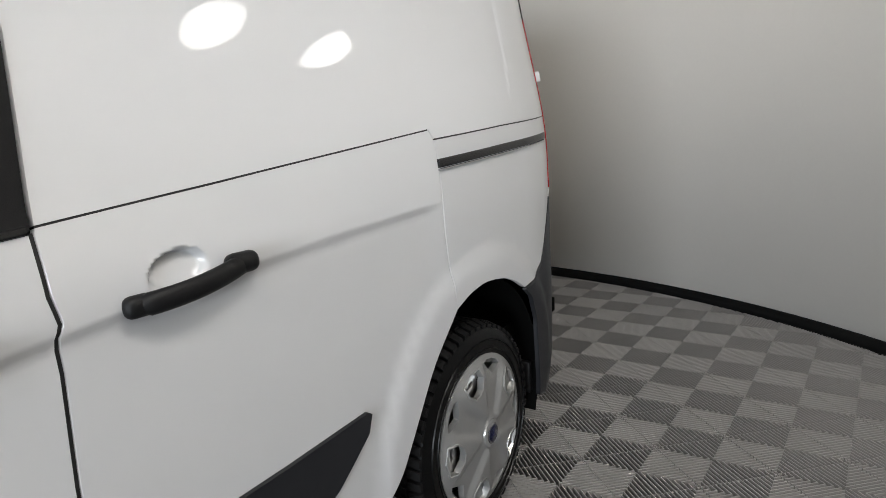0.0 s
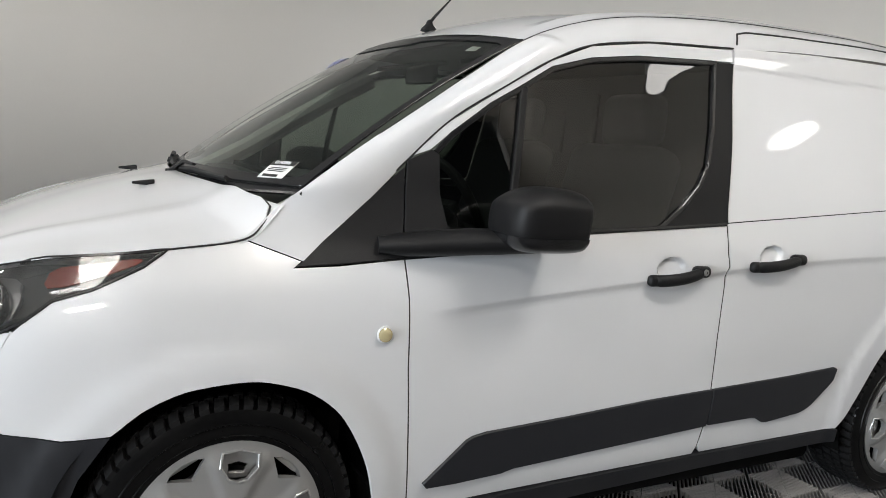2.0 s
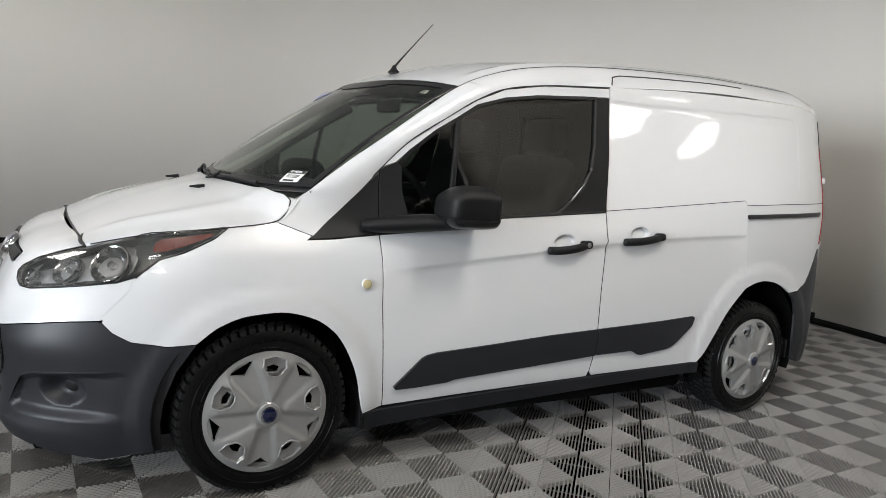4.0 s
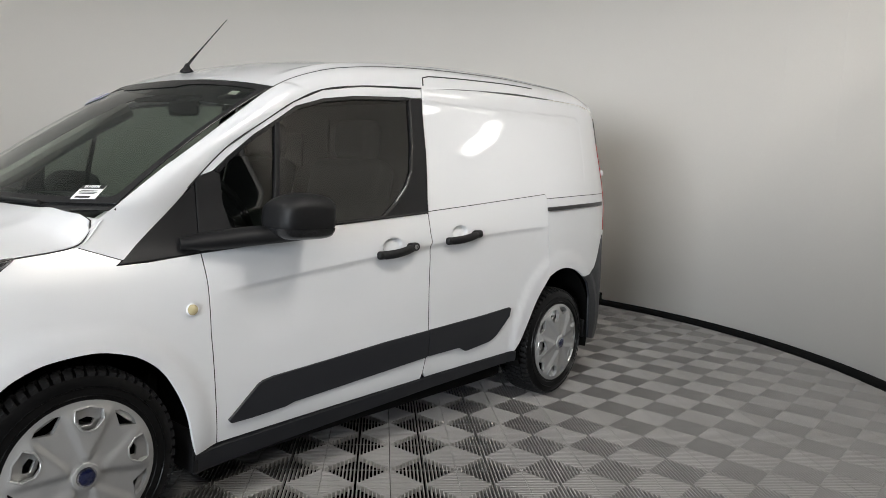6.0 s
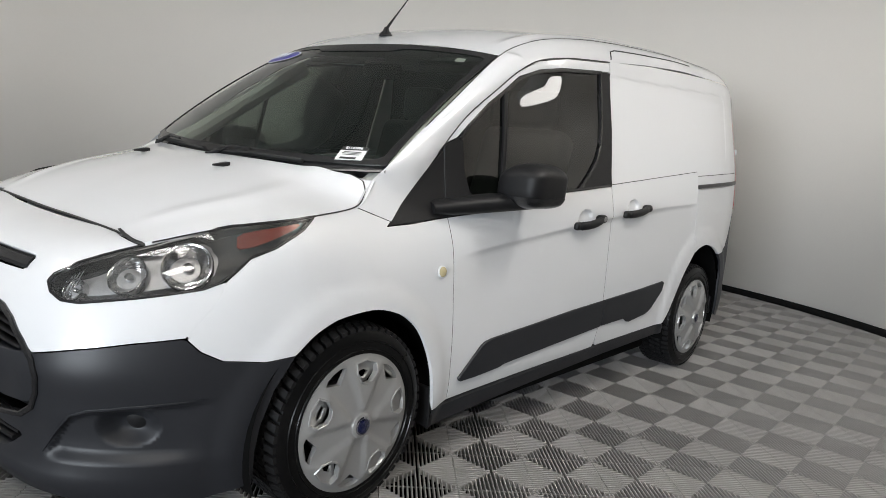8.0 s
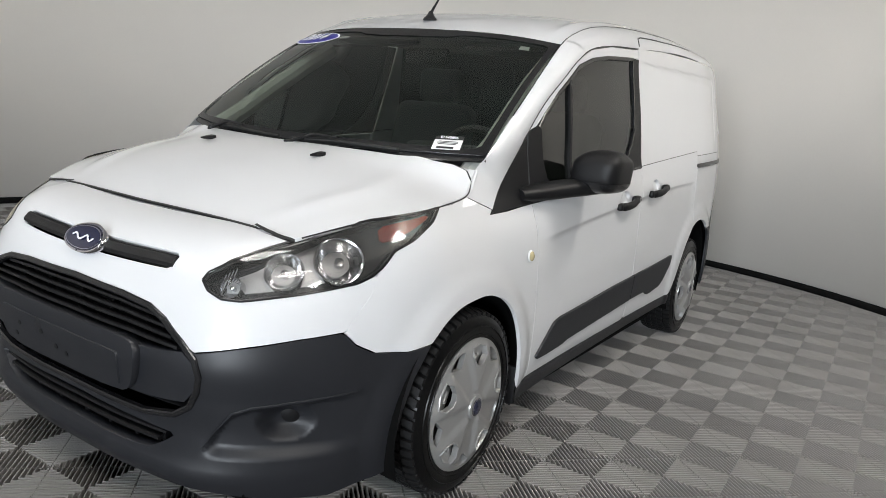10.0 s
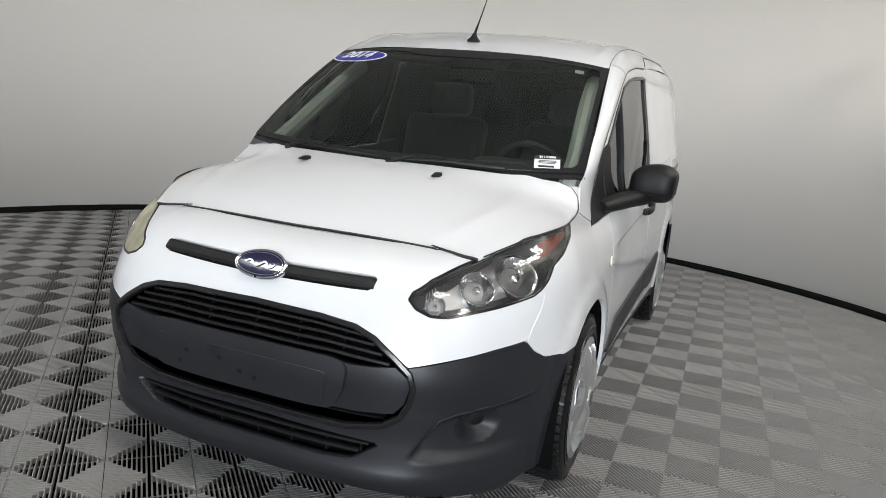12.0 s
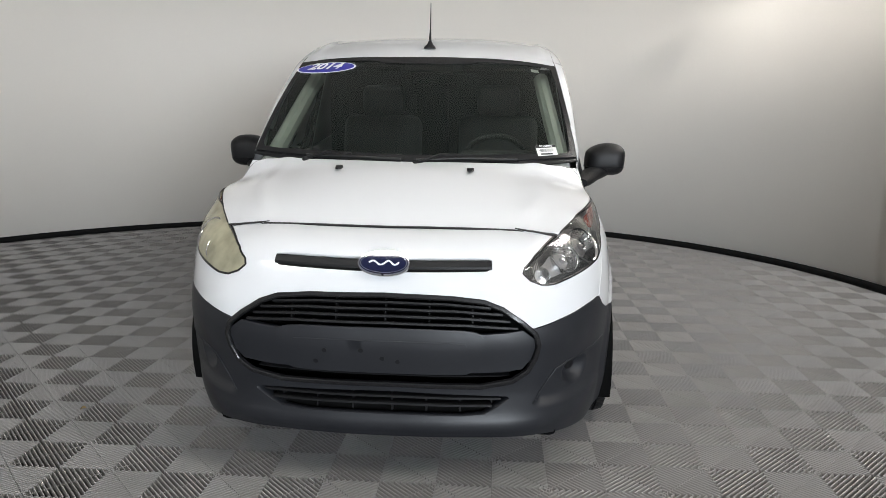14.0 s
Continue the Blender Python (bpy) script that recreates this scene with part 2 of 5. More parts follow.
def sheet(name, outline, mat, parent, fn, label="", step=.035, edge=.02, gap=.0025, depth=.015, holes=(), lift=0.0, fine=(), side=-1, hole_depth=None, extra=(), bend=None):
    """A formed panel: an outline in the surface's own two coordinates, laid on the surface fn, with its rim turned in by depth. side 1 mirrors it."""
    poly = dense(shrunk(list(outline), gap) if gap else list(outline), edge)
    rings = [poly] + [dense(list(h), edge) for h in holes]
    pts, edges = [], []
    for ring in rings:
        o = len(pts)
        pts += [Vector(p) for p in ring]
        edges += [(o + i, o + (i + 1) % len(ring)) for i in range(len(ring))]
    border = np.array([(p.x, p.y) for p in pts])
    x0, y0 = border[:len(poly)].min(0)
    x1, y1 = border[:len(poly)].max(0)
    cells = [(x0, x1, y0, y1, step)] + list(fine)
    grid = []
    near_pts = np.array([p for p in extra if inside(p, poly) and np.min(np.hypot(border[:, 0] - p[0], border[:, 1] - p[1])) > .006])
    for k, (a0, a1, b0, b1, st) in enumerate(cells):
        nx, ny = max(1, int((a1 - a0) / st)), max(1, int((b1 - b0) / st))
        for i in range(nx + 1):
            for j in range(ny + 1):
                p = (a0 + (a1 - a0) * i / nx, b0 + (b1 - b0) * j / ny)
                if k == 0 and any(c[0] <= p[0] <= c[1] and c[2] <= p[1] <= c[3] for c in fine):
                    continue
                if not inside(p, poly) or any(inside(p, h) for h in rings[1:]):
                    continue
                if np.min(np.hypot(border[:, 0] - p[0], border[:, 1] - p[1])) < min(st, edge) * .55:
                    continue
                if len(near_pts) and np.min(np.hypot(near_pts[:, 0] - p[0], near_pts[:, 1] - p[1])) < .011:
                    continue
                grid.append(Vector(p))
    grid += [Vector(p) for p in near_pts]
    from_cdt = geometry.delaunay_2d_cdt(pts + grid, edges, [], 0, 1e-6)
    cv, cf = from_cdt[0], from_cdt[2]
    tris = []
    for f in cf:
        c = (sum(cv[i].x for i in f) / len(f), sum(cv[i].y for i in f) / len(f))
        if inside(c, poly) and not any(inside(c, h) for h in rings[1:]):
            tris.append(list(f))
    h = 1e-3
    verts, norms = [], []

    def lay(p, q):
        a = Vector(fn(p, q))
        du, dv = Vector(fn(p + h, q)) - Vector(fn(p - h, q)), Vector(fn(p, q + h)) - Vector(fn(p, q - h))
        n = du.cross(dv)
        n = n.normalized() if n.length > 1e-12 else Vector((0, 0, 1))
        return a, n
    for v in cv:
        a, n = lay(v.x, v.y)
        verts.append(a + n * lift)
        norms.append((n + bend(a)).normalized() if bend else n)
    faces = []
    for f in tris:
        a, b, c = (cv[i] for i in f[:3])
        faces.append(f if (b.x - a.x) * (c.y - a.y) - (b.y - a.y) * (c.x - a.x) > 0 else f[::-1])
    # rims
    for r, ring in enumerate(rings):
        dd = depth if r == 0 or hole_depth is None else hole_depth
        if not dd:
            continue
        o = len(verts)
        ccw = area2(ring) > 0
        n = len(ring)
        for k in range(n):
            a, nn = lay(*ring[k])
            p, q = ring[k - 1], ring[(k + 1) % n]
            ta, tb = Vector(fn(*p)), Vector(fn(*q))
            out = (tb - ta).cross(nn).normalized() * (1 if ccw else -1)
            if r:
                out = -out
            verts += [a + nn * lift, a + nn * (lift - dd)]
            norms += [(nn + out).normalized(), out]
        for k in range(n):
            a, b = o + 2 * k, o + 2 * ((k + 1) % n)
            f = [a, a + 1, b + 1, b]
            flip = (not ccw) if r == 0 else ccw
            faces.append(f[::-1] if flip else f)
    if side > 0:
        verts = [Vector((v[0], -v[1], v[2])) for v in verts]
        norms = [Vector((v[0], -v[1], v[2])) for v in norms]
        faces = [f[::-1] for f in faces]
    return mesh_object(name, verts, faces, mat, parent, label, norms)


def bar(name, line, mat, parent, fn, width=.006, thick=.004, label="", step=.02, side=-1, lift=0.0, taper=False):
    """A strip of rectangular section with chamfered edges that follows a line on a surface."""
    pts = dense(list(line), step, closed=False)
    h = 1e-3
    ring_off = [(-.5, -.6), (-.5, .3), (-.3, .5), (.3, .5), (.5, .3), (.5, -.6)]
    verts, faces = [], []
    n = len(pts)
    for k, p in enumerate(pts):
        a = Vector(fn(*p))
        du = Vector(fn(p[0] + h, p[1])) - Vector(fn(p[0] - h, p[1]))
        dv = Vector(fn(p[0], p[1] + h)) - Vector(fn(p[0], p[1] - h))
        nn = du.cross(dv).normalized()
        t = (Vector(fn(*pts[min(k + 1, n - 1)])) - Vector(fn(*pts[max(k - 1, 0)]))).normalized()
        s = nn.cross(t).normalized()
        w = width * (min(1, .15 + 3 * min(k, n - 1 - k) / n) if taper else 1)
        for b, c in ring_off:
            verts.append(a + s * (b * w) + nn * (c * thick + lift))
    m = len(ring_off)
    for k in range(n - 1):
        for j in range(m):
            faces.append((k * m + j, k * m + (j + 1) % m, (k + 1) * m + (j + 1) % m, (k + 1) * m + j))
    faces.append(tuple(range(m))[::-1])
    faces.append(tuple(range((n - 1) * m, n * m)))
    if side > 0:
        verts = [Vector((v[0], -v[1], v[2])) for v in verts]
        faces = [f[::-1] for f in faces]
    return mesh_object(name, verts, faces, mat, parent, label, smooth=False)


# ---- the van's skin ----
def smooth01(t):
    t = min(max(t, 0.0), 1.0)
    return t * t * (3 - 2 * t)


def bump01(d):
    return math.exp(-d * d)


def curve(pts):
    """Monotone-ish smooth interpolation through (t, v) rows."""
    t = np.array([p[0] for p in pts], float)
    v = np.array([p[1] for p in pts], float)
    d = np.diff(v) / np.diff(t)
    m = np.empty_like(v)
    m[0], m[-1] = d[0], d[-1]
    for i in range(1, len(v) - 1):
        m[i] = 0.0 if d[i - 1] * d[i] <= 0 else 2 * d[i - 1] * d[i] / (d[i - 1] + d[i])

    def f(q):
        q = min(max(q, t[0]), t[-1])
        i = min(int(np.searchsorted(t, q, side="right")) - 1, len(t) - 2)
        h = t[i + 1] - t[i]
        s = (q - t[i]) / h
        return ((1 + 2 * s) * (1 - s) ** 2 * v[i] + s * (1 - s) ** 2 * h * m[i] + s * s * (3 - 2 * s) * v[i + 1] + s * s * (s - 1) * h * m[i + 1])
    return f

# plan outline of the body at its widest height: x, half width; from the middle of the nose to the middle of the tail
PLAN = [(-.852, 0), (-.852, .10), (-.8495, .19), (-.841, .30), (-.825, .42), (-.79, .53), (-.72, .63), (-.60, .72), (-.48, .775), (-.32, .822), (-.15, .845), (.1, .852),
        (.4, .853), (.9, .858), (1.45, .868), (2.0, .878), (2.4, .888), (2.75, .897), (3.0, .893), (3.15, .878), (3.27, .845), (3.36, .785), (3.415, .70), (3.45, .55), (3.47, .3), (3.475, 0)]
_s = [0.0]
for _a, _b in zip(PLAN, PLAN[1:]):
    _s.append(_s[-1] + math.hypot(_b[0] - _a[0], _b[1] - _a[1]))
U_END = _s[-1]
plan_x = curve([(s, p[0]) for s, p in zip(_s, PLAN)])
plan_y = curve([(s, p[1]) for s, p in zip(_s, PLAN)])
# how far the skin lies inside that outline at each height, by region
in_mid = curve([(.10, .09), (.2, .055), (.27, .03), (.33, .014), (.42, .006), (.52, .0), (.62, .001), (.8, .003), (.94, .005), (1.0, .014), (1.08, .034), (1.12, .044), (1.2, .056), (1.3, .075), (1.4, .0965), (1.5, .118), (1.6, .137), (1.66, .15), (1.71, .18)])
in_rear = curve([(.10, .06), (.2, .03), (.3, .008), (.42, .0), (.62, .0), (.8, .004), (.94, .003), (1.0, .006), (1.1, .012), (1.2, .024), (1.3, .043), (1.4, .064), (1.5, .085), (1.6, .104), (1.68, .122), (1.72, .14), (1.76, .2)])
in_fend = curve([(.10, .05), (.2, .03), (.3, .012), (.42, .004), (.57, .002), (.7, .008), (.78, .018), (.86, .04), (.92, .068), (.96, .09), (1.0, .112), (1.08, .132), (1.2, .15), (1.3, .165), (1.5, .2), (1.6, .215), (1.71, .24)])
in_nose = curve([(.10, .10), (.18, .05), (.26, .03), (.34, .03), (.45, .015), (.55, .0), (.62, .012), (.68, .03), (.74, .055), (.785, .08), (.82, .112), (.85, .155), (.875, .215), (.89, .28), (.94, .42), (1.0, .5), (1.2, .6), (1.71, .9)])
w_nose = curve([(-.86, 1), (-.75, .95), (-.55, .45), (-.35, .1), (-.15, 0), (3.5, 0)])
w_fend = curve([(-.9, 1), (.1, 1), (.35, .75), (.6, .35), (.95, .1), (1.3, 0), (3.5, 0)])
w_rear = curve([(-.9, 0), (1.6, 0), (1.9, .25), (2.5, .85), (2.8, 1), (3.5, 1)])

def skin(u, z):
    """A point of the left side's skin: u metres round the plan outline, z up."""
    x, y = plan_x(u), plan_y(u)
    e = .004
    tx, ty = plan_x(min(u + e, U_END)) - plan_x(max(u - e, 0)), plan_y(min(u + e, U_END)) - plan_y(max(u - e, 0))
    n = math.hypot(tx, ty)
    nx, ny = ty / n, -tx / n
    a, b, c = w_nose(x), w_fend(x), w_rear(x)
    side = b * in_fend(z) + (1 - b) * ((1 - c) * in_mid(z) + c * in_rear(z))
    d = a * in_nose(z) + (1 - a) * side
    return (x + nx * d, -(y + ny * d), z)


CREASE = curve([(1.85, .815), (2.3, .868), (2.65, .905), (3.1, .948), (3.6, .985), (4.0, 1.003)])


def crease(u, z):
    """The character line on the doors: a narrow band that faces down."""
    t = z - CREASE(u)
    if t > 0:
        k = 0
    elif t > -.024:
        k = -t / .024
    else:
        k = max(0, 1 - (-t - .024) / .22)
    return -.0085 * k * smooth01((u - 1.86) / .25) * smooth01((4.0 - u) / .12)


def dents(u, z):
    """Outward relief on the plain skin: wheel arch lips, handle cups, the pressed panel behind the door."""
    d = 0.0
    r = math.hypot(u - 1.44, z - .31)
    d += .011 * smooth01((.47 - r) / .07)
    r = math.hypot(u - 4.14, z - .36)
    d += .010 * smooth01((.50 - r) / .06)
    for hu, hz in ((2.745, .945), (3.20, .988)):
        a, b = (u - hu) / .056, (z - hz + .004 - .12 * (u - hu)) / .033
        d -= .022 * smooth01((1.08 - math.sqrt(a * a + b * b)) / .30) * min(max(.70 + .30 * b, .3), 1)
    d += crease(u, z)
    if u > 2.9 and z > 1.05:
        right = 4.415 - .6 * max(0, 1.45 - z) ** 2
        top = 1.597 + .035 * (u - 3.03)
        p, q = right - u, top - z
        e = .075 - math.hypot(.075 - p, .075 - q) if p < .075 and q < .075 else min(p, q)
        d -= .0032 * smooth01(e / .014) * smooth01((z - 1.10 - .09 * (u - 3.0)) / .10)
    return d


def left(u, z):
    x, y, q = skin(u, z)
    h = .003
    ax, ay, _ = skin(max(u - h, 0), z)
    bx, by, _ = skin(min(u + h, U_END), z)
    n = math.hypot(bx - ax, by - ay) or 1
    d = dents(u, z)
    return (x + (by - ay) / n * d, y - (bx - ax) / n * d, z)


def full(u, z):
    x, y, q = left(abs(u), z)
    return (x, y if u >= 0 else -y, q)


fog_top = curve([(.50, .300), (.515, .313), (.56, .372), (.61, .432), (.66, .450), (.757, .462), (.87, .470), (1.0, .480)])


def bumper_skin(u, z):
    """The bumper: a sunk field round each fog lamp, a swelling lip along the bottom."""
    x, y, q = full(u, z)
    k = abs(u)
    d = -.020 * smooth01((fog_top(k) - z) / .024) * smooth01((z - .292) / .04) * smooth01((k - .508) / .06) * smooth01((1.02 - k) / .2)
    r = math.hypot((k - .757) / .092, (z - .396) / .058)
    d -= .040 * smooth01((1 - r) / .8) ** .75
    d += .012 * bump01((z - .235) / .035) * smooth01((.75 - k) / .4)
    a, b = Vector(full(u - .003, z)), Vector(full(u + .003, z))
    t = (b - a).normalized()
    return (x + t.y * d, y - t.x * d, q)


def ux(x):
    """Arc length on the plan outline where the side has that x."""
    lo, hi = .9, 4.75
    for _ in range(30):
        m = (lo + hi) / 2
        if plan_x(m) < x:
            lo = m
        else:
            hi = m
    return lo


def spline(pts):
    n = len(pts)
    fs = [curve([(k / (n - 1), p[c]) for k, p in enumerate(pts)]) for c in range(len(pts[0]))]
    return lambda t: [f(t) for f in fs]


# hood
hood_mid = spline([(-.573, .891), (-.43, .962), (-.28, 1.022), (-.14, 1.066), (-.02, 1.094)])
hood_side = spline([(-.553, .588, .874), (-.36, .68, .926), (-.124, .752, .962), (.046, .745, .988), (.136, .722, 1.072)])


def hood(s, b):
    c, e, k = hood_mid(s), hood_side(s), abs(b)
    w = k ** 2.0
    z = c[1] + (e[2] - c[1]) * k ** 2.8 + .007 * bump01((k - .74) / .06) * smooth01(s * 4)
    return (c[0] + (e[0] - c[0]) * w, b * e[1], z)


def screen(b, s):
    k = b * b
    x = (.0 + .185 * k) * (1 - s) + (.715 + .105 * k) * s
    y = .728 * (1 - s) + .664 * s
    z = (1.098 + .017 * k) * (1 - s) + (1.604 - .039 * k) * s
    o = .022 * 4 * s * (1 - s)
    return (x - o * .64, -b * y, z + o * .77)


GLINE = [(.182, .941), (.277, 1.025), (.363, 1.106), (.445, 1.195), (.571, 1.318), (.738, 1.427), (.882, 1.515), (1.019, 1.575), (1.232, 1.615), (1.603, 1.651), (2.0, 1.69), (2.46, 1.715), (3.0, 1.72), (3.28, 1.70)]
ELINE = [(.046, -.745, .988), (.136, -.722, 1.072), (.19, -.729, 1.117), (.33, -.717, 1.225), (.50, -.700, 1.345), (.655, -.683, 1.455), (.815, -.666, 1.562), (.92, -.655, 1.612), (1.15, -.650, 1.683), (1.55, -.650, 1.742), (2.0, -.650, 1.778), (2.46, -.650, 1.800), (3.0, -.645, 1.805), (3.24, -.62, 1.775)]
g_pts = spline([left(ux(x), z) for x, z in GLINE])
e_pts = spline(ELINE)


def upper(p, q):
    t = p / (len(GLINE) - 1)
    a, b = Vector(g_pts(t)), Vector(e_pts(t))
    o = .016 * 4 * q * (1 - q)
    c = a.lerp(b, q) + Vector((-.3 if t < .5 else 0, -.8, .6)) * (o * smooth01(p / 2.5))
    return tuple(c)


roof_mid = curve([(.6, 1.55), (.715, 1.604), (.84, 1.66), (1.1, 1.735), (1.5, 1.79), (2.0, 1.825), (2.6, 1.845), (3.1, 1.838), (3.3, 1.80)])
roof_edge = curve([(.6, 1.45), (.82, 1.566), (.92, 1.614), (1.15, 1.685), (1.55, 1.744), (2.0, 1.780), (2.46, 1.802), (3.0, 1.807), (3.24, 1.777), (3.3, 1.76)])
roof_half = curve([(.6, .68), (.82, .666), (.92, .655), (1.15, .650), (2.46, .650), (3.0, .645), (3.3, .60)])


def roof(s, b):
    x0 = .715 + .105 * b * b
    x = x0 + s * (3.27 - x0)
    z = roof_edge(x) + (roof_mid(x) - roof_edge(x)) * (1 - abs(b) ** 2.4) + .011 * bump01((abs(b) - .92) / .045) * smooth01((x - .86) / .12)
    return (x, b * roof_half(x), z)


def frame_on(fn, u, z, lift=0.0):
    h = 1e-3
    a = Vector(fn(u, z))
    du = (Vector(fn(u + h, z)) - Vector(fn(u - h, z))).normalized()
    dv = Vector(fn(u, z + h)) - Vector(fn(u, z - h))
    n = du.cross(dv).normalized()
    v = n.cross(du).normalized()
    m = Matrix((du, v, n)).transposed().to_4x4()
    m.translation = a + n * lift
    return m


def mirrored(bm):
    bmesh.ops.scale(bm, vec=(1, -1, 1), verts=bm.verts)
    return bm


# ---- the van ----
PILLARM = material("pale_pillar_lining", (.5, .52, .48), rough=.7, stain=.06)
van = empty("van", "white compact panel van with dark grey plastic bumpers", "van")

def flow(pts, n=5):
    """The same line with a smooth course through its points."""
    f = spline(pts)
    k = (len(pts) - 1) * n
    return [tuple(f(i / k)) for i in range(k + 1)]


ARCH_F = flow([(1.83, .255), (1.812, .32), (1.79, .41), (1.751, .5), (1.689, .589), (1.593, .650), (1.479, .674), (1.365, .664), (1.272, .630), (1.2, .573)])
ARCH_R = flow([(3.69, .329), (3.728, .37), (3.776, .446), (3.876, .598), (3.986, .71)])
ARCH_R2 = flow([(3.986, .712), (4.069, .741), (4.14, .750), (4.23, .740), (4.31, .715), (4.375, .68)])
FENDER = [(1.306, .962), (1.39, .970), (1.473, .988), (1.54, .965), (1.611, .941), (1.589, .926), (1.698, .933), (1.868, .953), (1.877, .854), (1.881, .682), (1.897, .485), (1.916, .276)] + ARCH_F + [
          (1.105, .566), (.995, .578), (.936, .607), (.9, .641),
          (.92, .675), (.978, .739), (1.001, .790), (1.02, .809), (1.071, .851), (1.150, .876), (1.252, .925)]
DOOR_LOW = [(1.868, .953), (1.877, .854), (1.881, .682), (1.897, .485), (1.916, .276), (2.964, .308), (2.975, .337), (2.987, .414), (2.989, .537), (2.986, .709), (2.993, .878), (2.991, .93), (2.998, .95), (2.991, .99), (2.991, 1.079),
            (2.702, 1.058), (2.427, 1.036), (2.2, 1.0), (2.05, .972)]
DOOR_TOP = [(1.877, 1.205), (1.893, 1.25), (1.999, 1.318), (2.165, 1.427), (2.31, 1.515), (2.446, 1.575), (2.659, 1.615), (3.028, 1.648), (3.028, 1.604), (2.949, 1.597), (2.614, 1.566), (2.446, 1.537), (2.31, 1.494), (2.219, 1.436), (2.114, 1.371), (2.0, 1.284), (1.942, 1.232)]
PILLAR = [(2.949, 1.594), (3.027, 1.601), (3.018, 1.35), (2.991, 1.081), (2.702, 1.06), (2.745, 1.085), (2.80, 1.12), (2.87, 1.19), (2.915, 1.27), (2.935, 1.38), (2.946, 1.50)]
GLASS = [(2.215, 1.428), (2.31, 1.487), (2.446, 1.53), (2.614, 1.559), (2.944, 1.59), (2.941, 1.50), (2.93, 1.38), (2.908, 1.27), (2.865, 1.195), (2.795, 1.125), (2.74, 1.088), (2.69, 1.06), (2.427, 1.04), (2.17, 1.01)]
QUARTER_GLASS = [(1.955, 1.225), (2.0, 1.275), (2.114, 1.362), (2.215, 1.425), (2.17, 1.02), (2.02, 1.008), (1.972, 1.04), (1.956, 1.12)]
SAIL = [(1.868, .955), (2.05, .974), (2.2, 1.002), (2.427, 1.037), (2.43, 1.05), (2.2, 1.03), (2.03, 1.012), (1.985, 1.04), (1.966, 1.12), (1.962, 1.222), (1.942, 1.232), (1.878, 1.2), (1.874, 1.062)]
TRIANGLE = [(1.589, .927), (1.698, .934), (1.866, .953), (1.872, 1.062), (1.873, 1.185), (1.792, 1.108), (1.706, 1.027), (1.611, .943)]
SLIDER = [(2.994, .311)] + ARCH_R + [(3.977, .775), (3.958, .92), (3.956, 1.095), (3.953, 1.152), (3.936, 1.176),
          (3.6, 1.143), (3.3, 1.114), (2.998, 1.087), (2.995, 1.079), (2.995, .99), (3.002, .95), (2.995, .93), (2.997, .878), (2.990, .709), (2.993, .537), (2.991, .414), (2.979, .337)]
REARQ = ARCH_R2 + [(4.46, .69), (4.54, .725), (4.58, .78), (4.62, .86), (4.66, .95), (4.70, 1.1), (4.706, 1.19),
         (4.3, 1.172), (3.958, 1.152), (3.96, 1.095), (3.962, .92), (3.981, .775)]
SIDE_PANEL = [(2.998, 1.087), (3.3, 1.114), (3.6, 1.143), (3.936, 1.176), (3.953, 1.152), (4.3, 1.172), (4.706, 1.19), (4.715, 1.4), (4.70, 1.69),
              (4.43, 1.718), (3.924, 1.709), (3.46, 1.690), (3.036, 1.654), (3.034, 1.60), (3.022, 1.35)]


def pressed(a):
    """Tilts only the shading normals of the pressed field, to place the lamp reflections."""
    w = smooth01((1.60 - a.z) / .03) * smooth01((2.96 - a.x) / .12)
    return Vector((-.066, 0, .130)) * w


def shoulder(a):
    """Shading normals leaned up under the window line, so the doors mirror the lamps."""
    return Vector((-.06, 0, .10)) * smooth01((a.z - .965) / .06)


def glazed(a):
    """Turns the pane normals to steer lamp reflections; the glass keeps its shape."""
    return Vector((.03 - .08 * (a.x - .9), 0, .065))


CREASE_PTS = [(1.88 + .02 * k, CREASE(1.88 + .02 * k) + o) for k in range(107) for o in (.012, .001, -.008, -.016, -.024, -.036)]
HANDLE_FINE = [(2.66, 2.83, .88, 1.01, .006)]
SLIDER_FINE = [(3.11, 3.29, .92, 1.05, .006)]
PANEL_FINE = [(3.05, 4.33, 1.56, 1.66, .009), (4.33, 4.46, 1.2, 1.67, .009)]


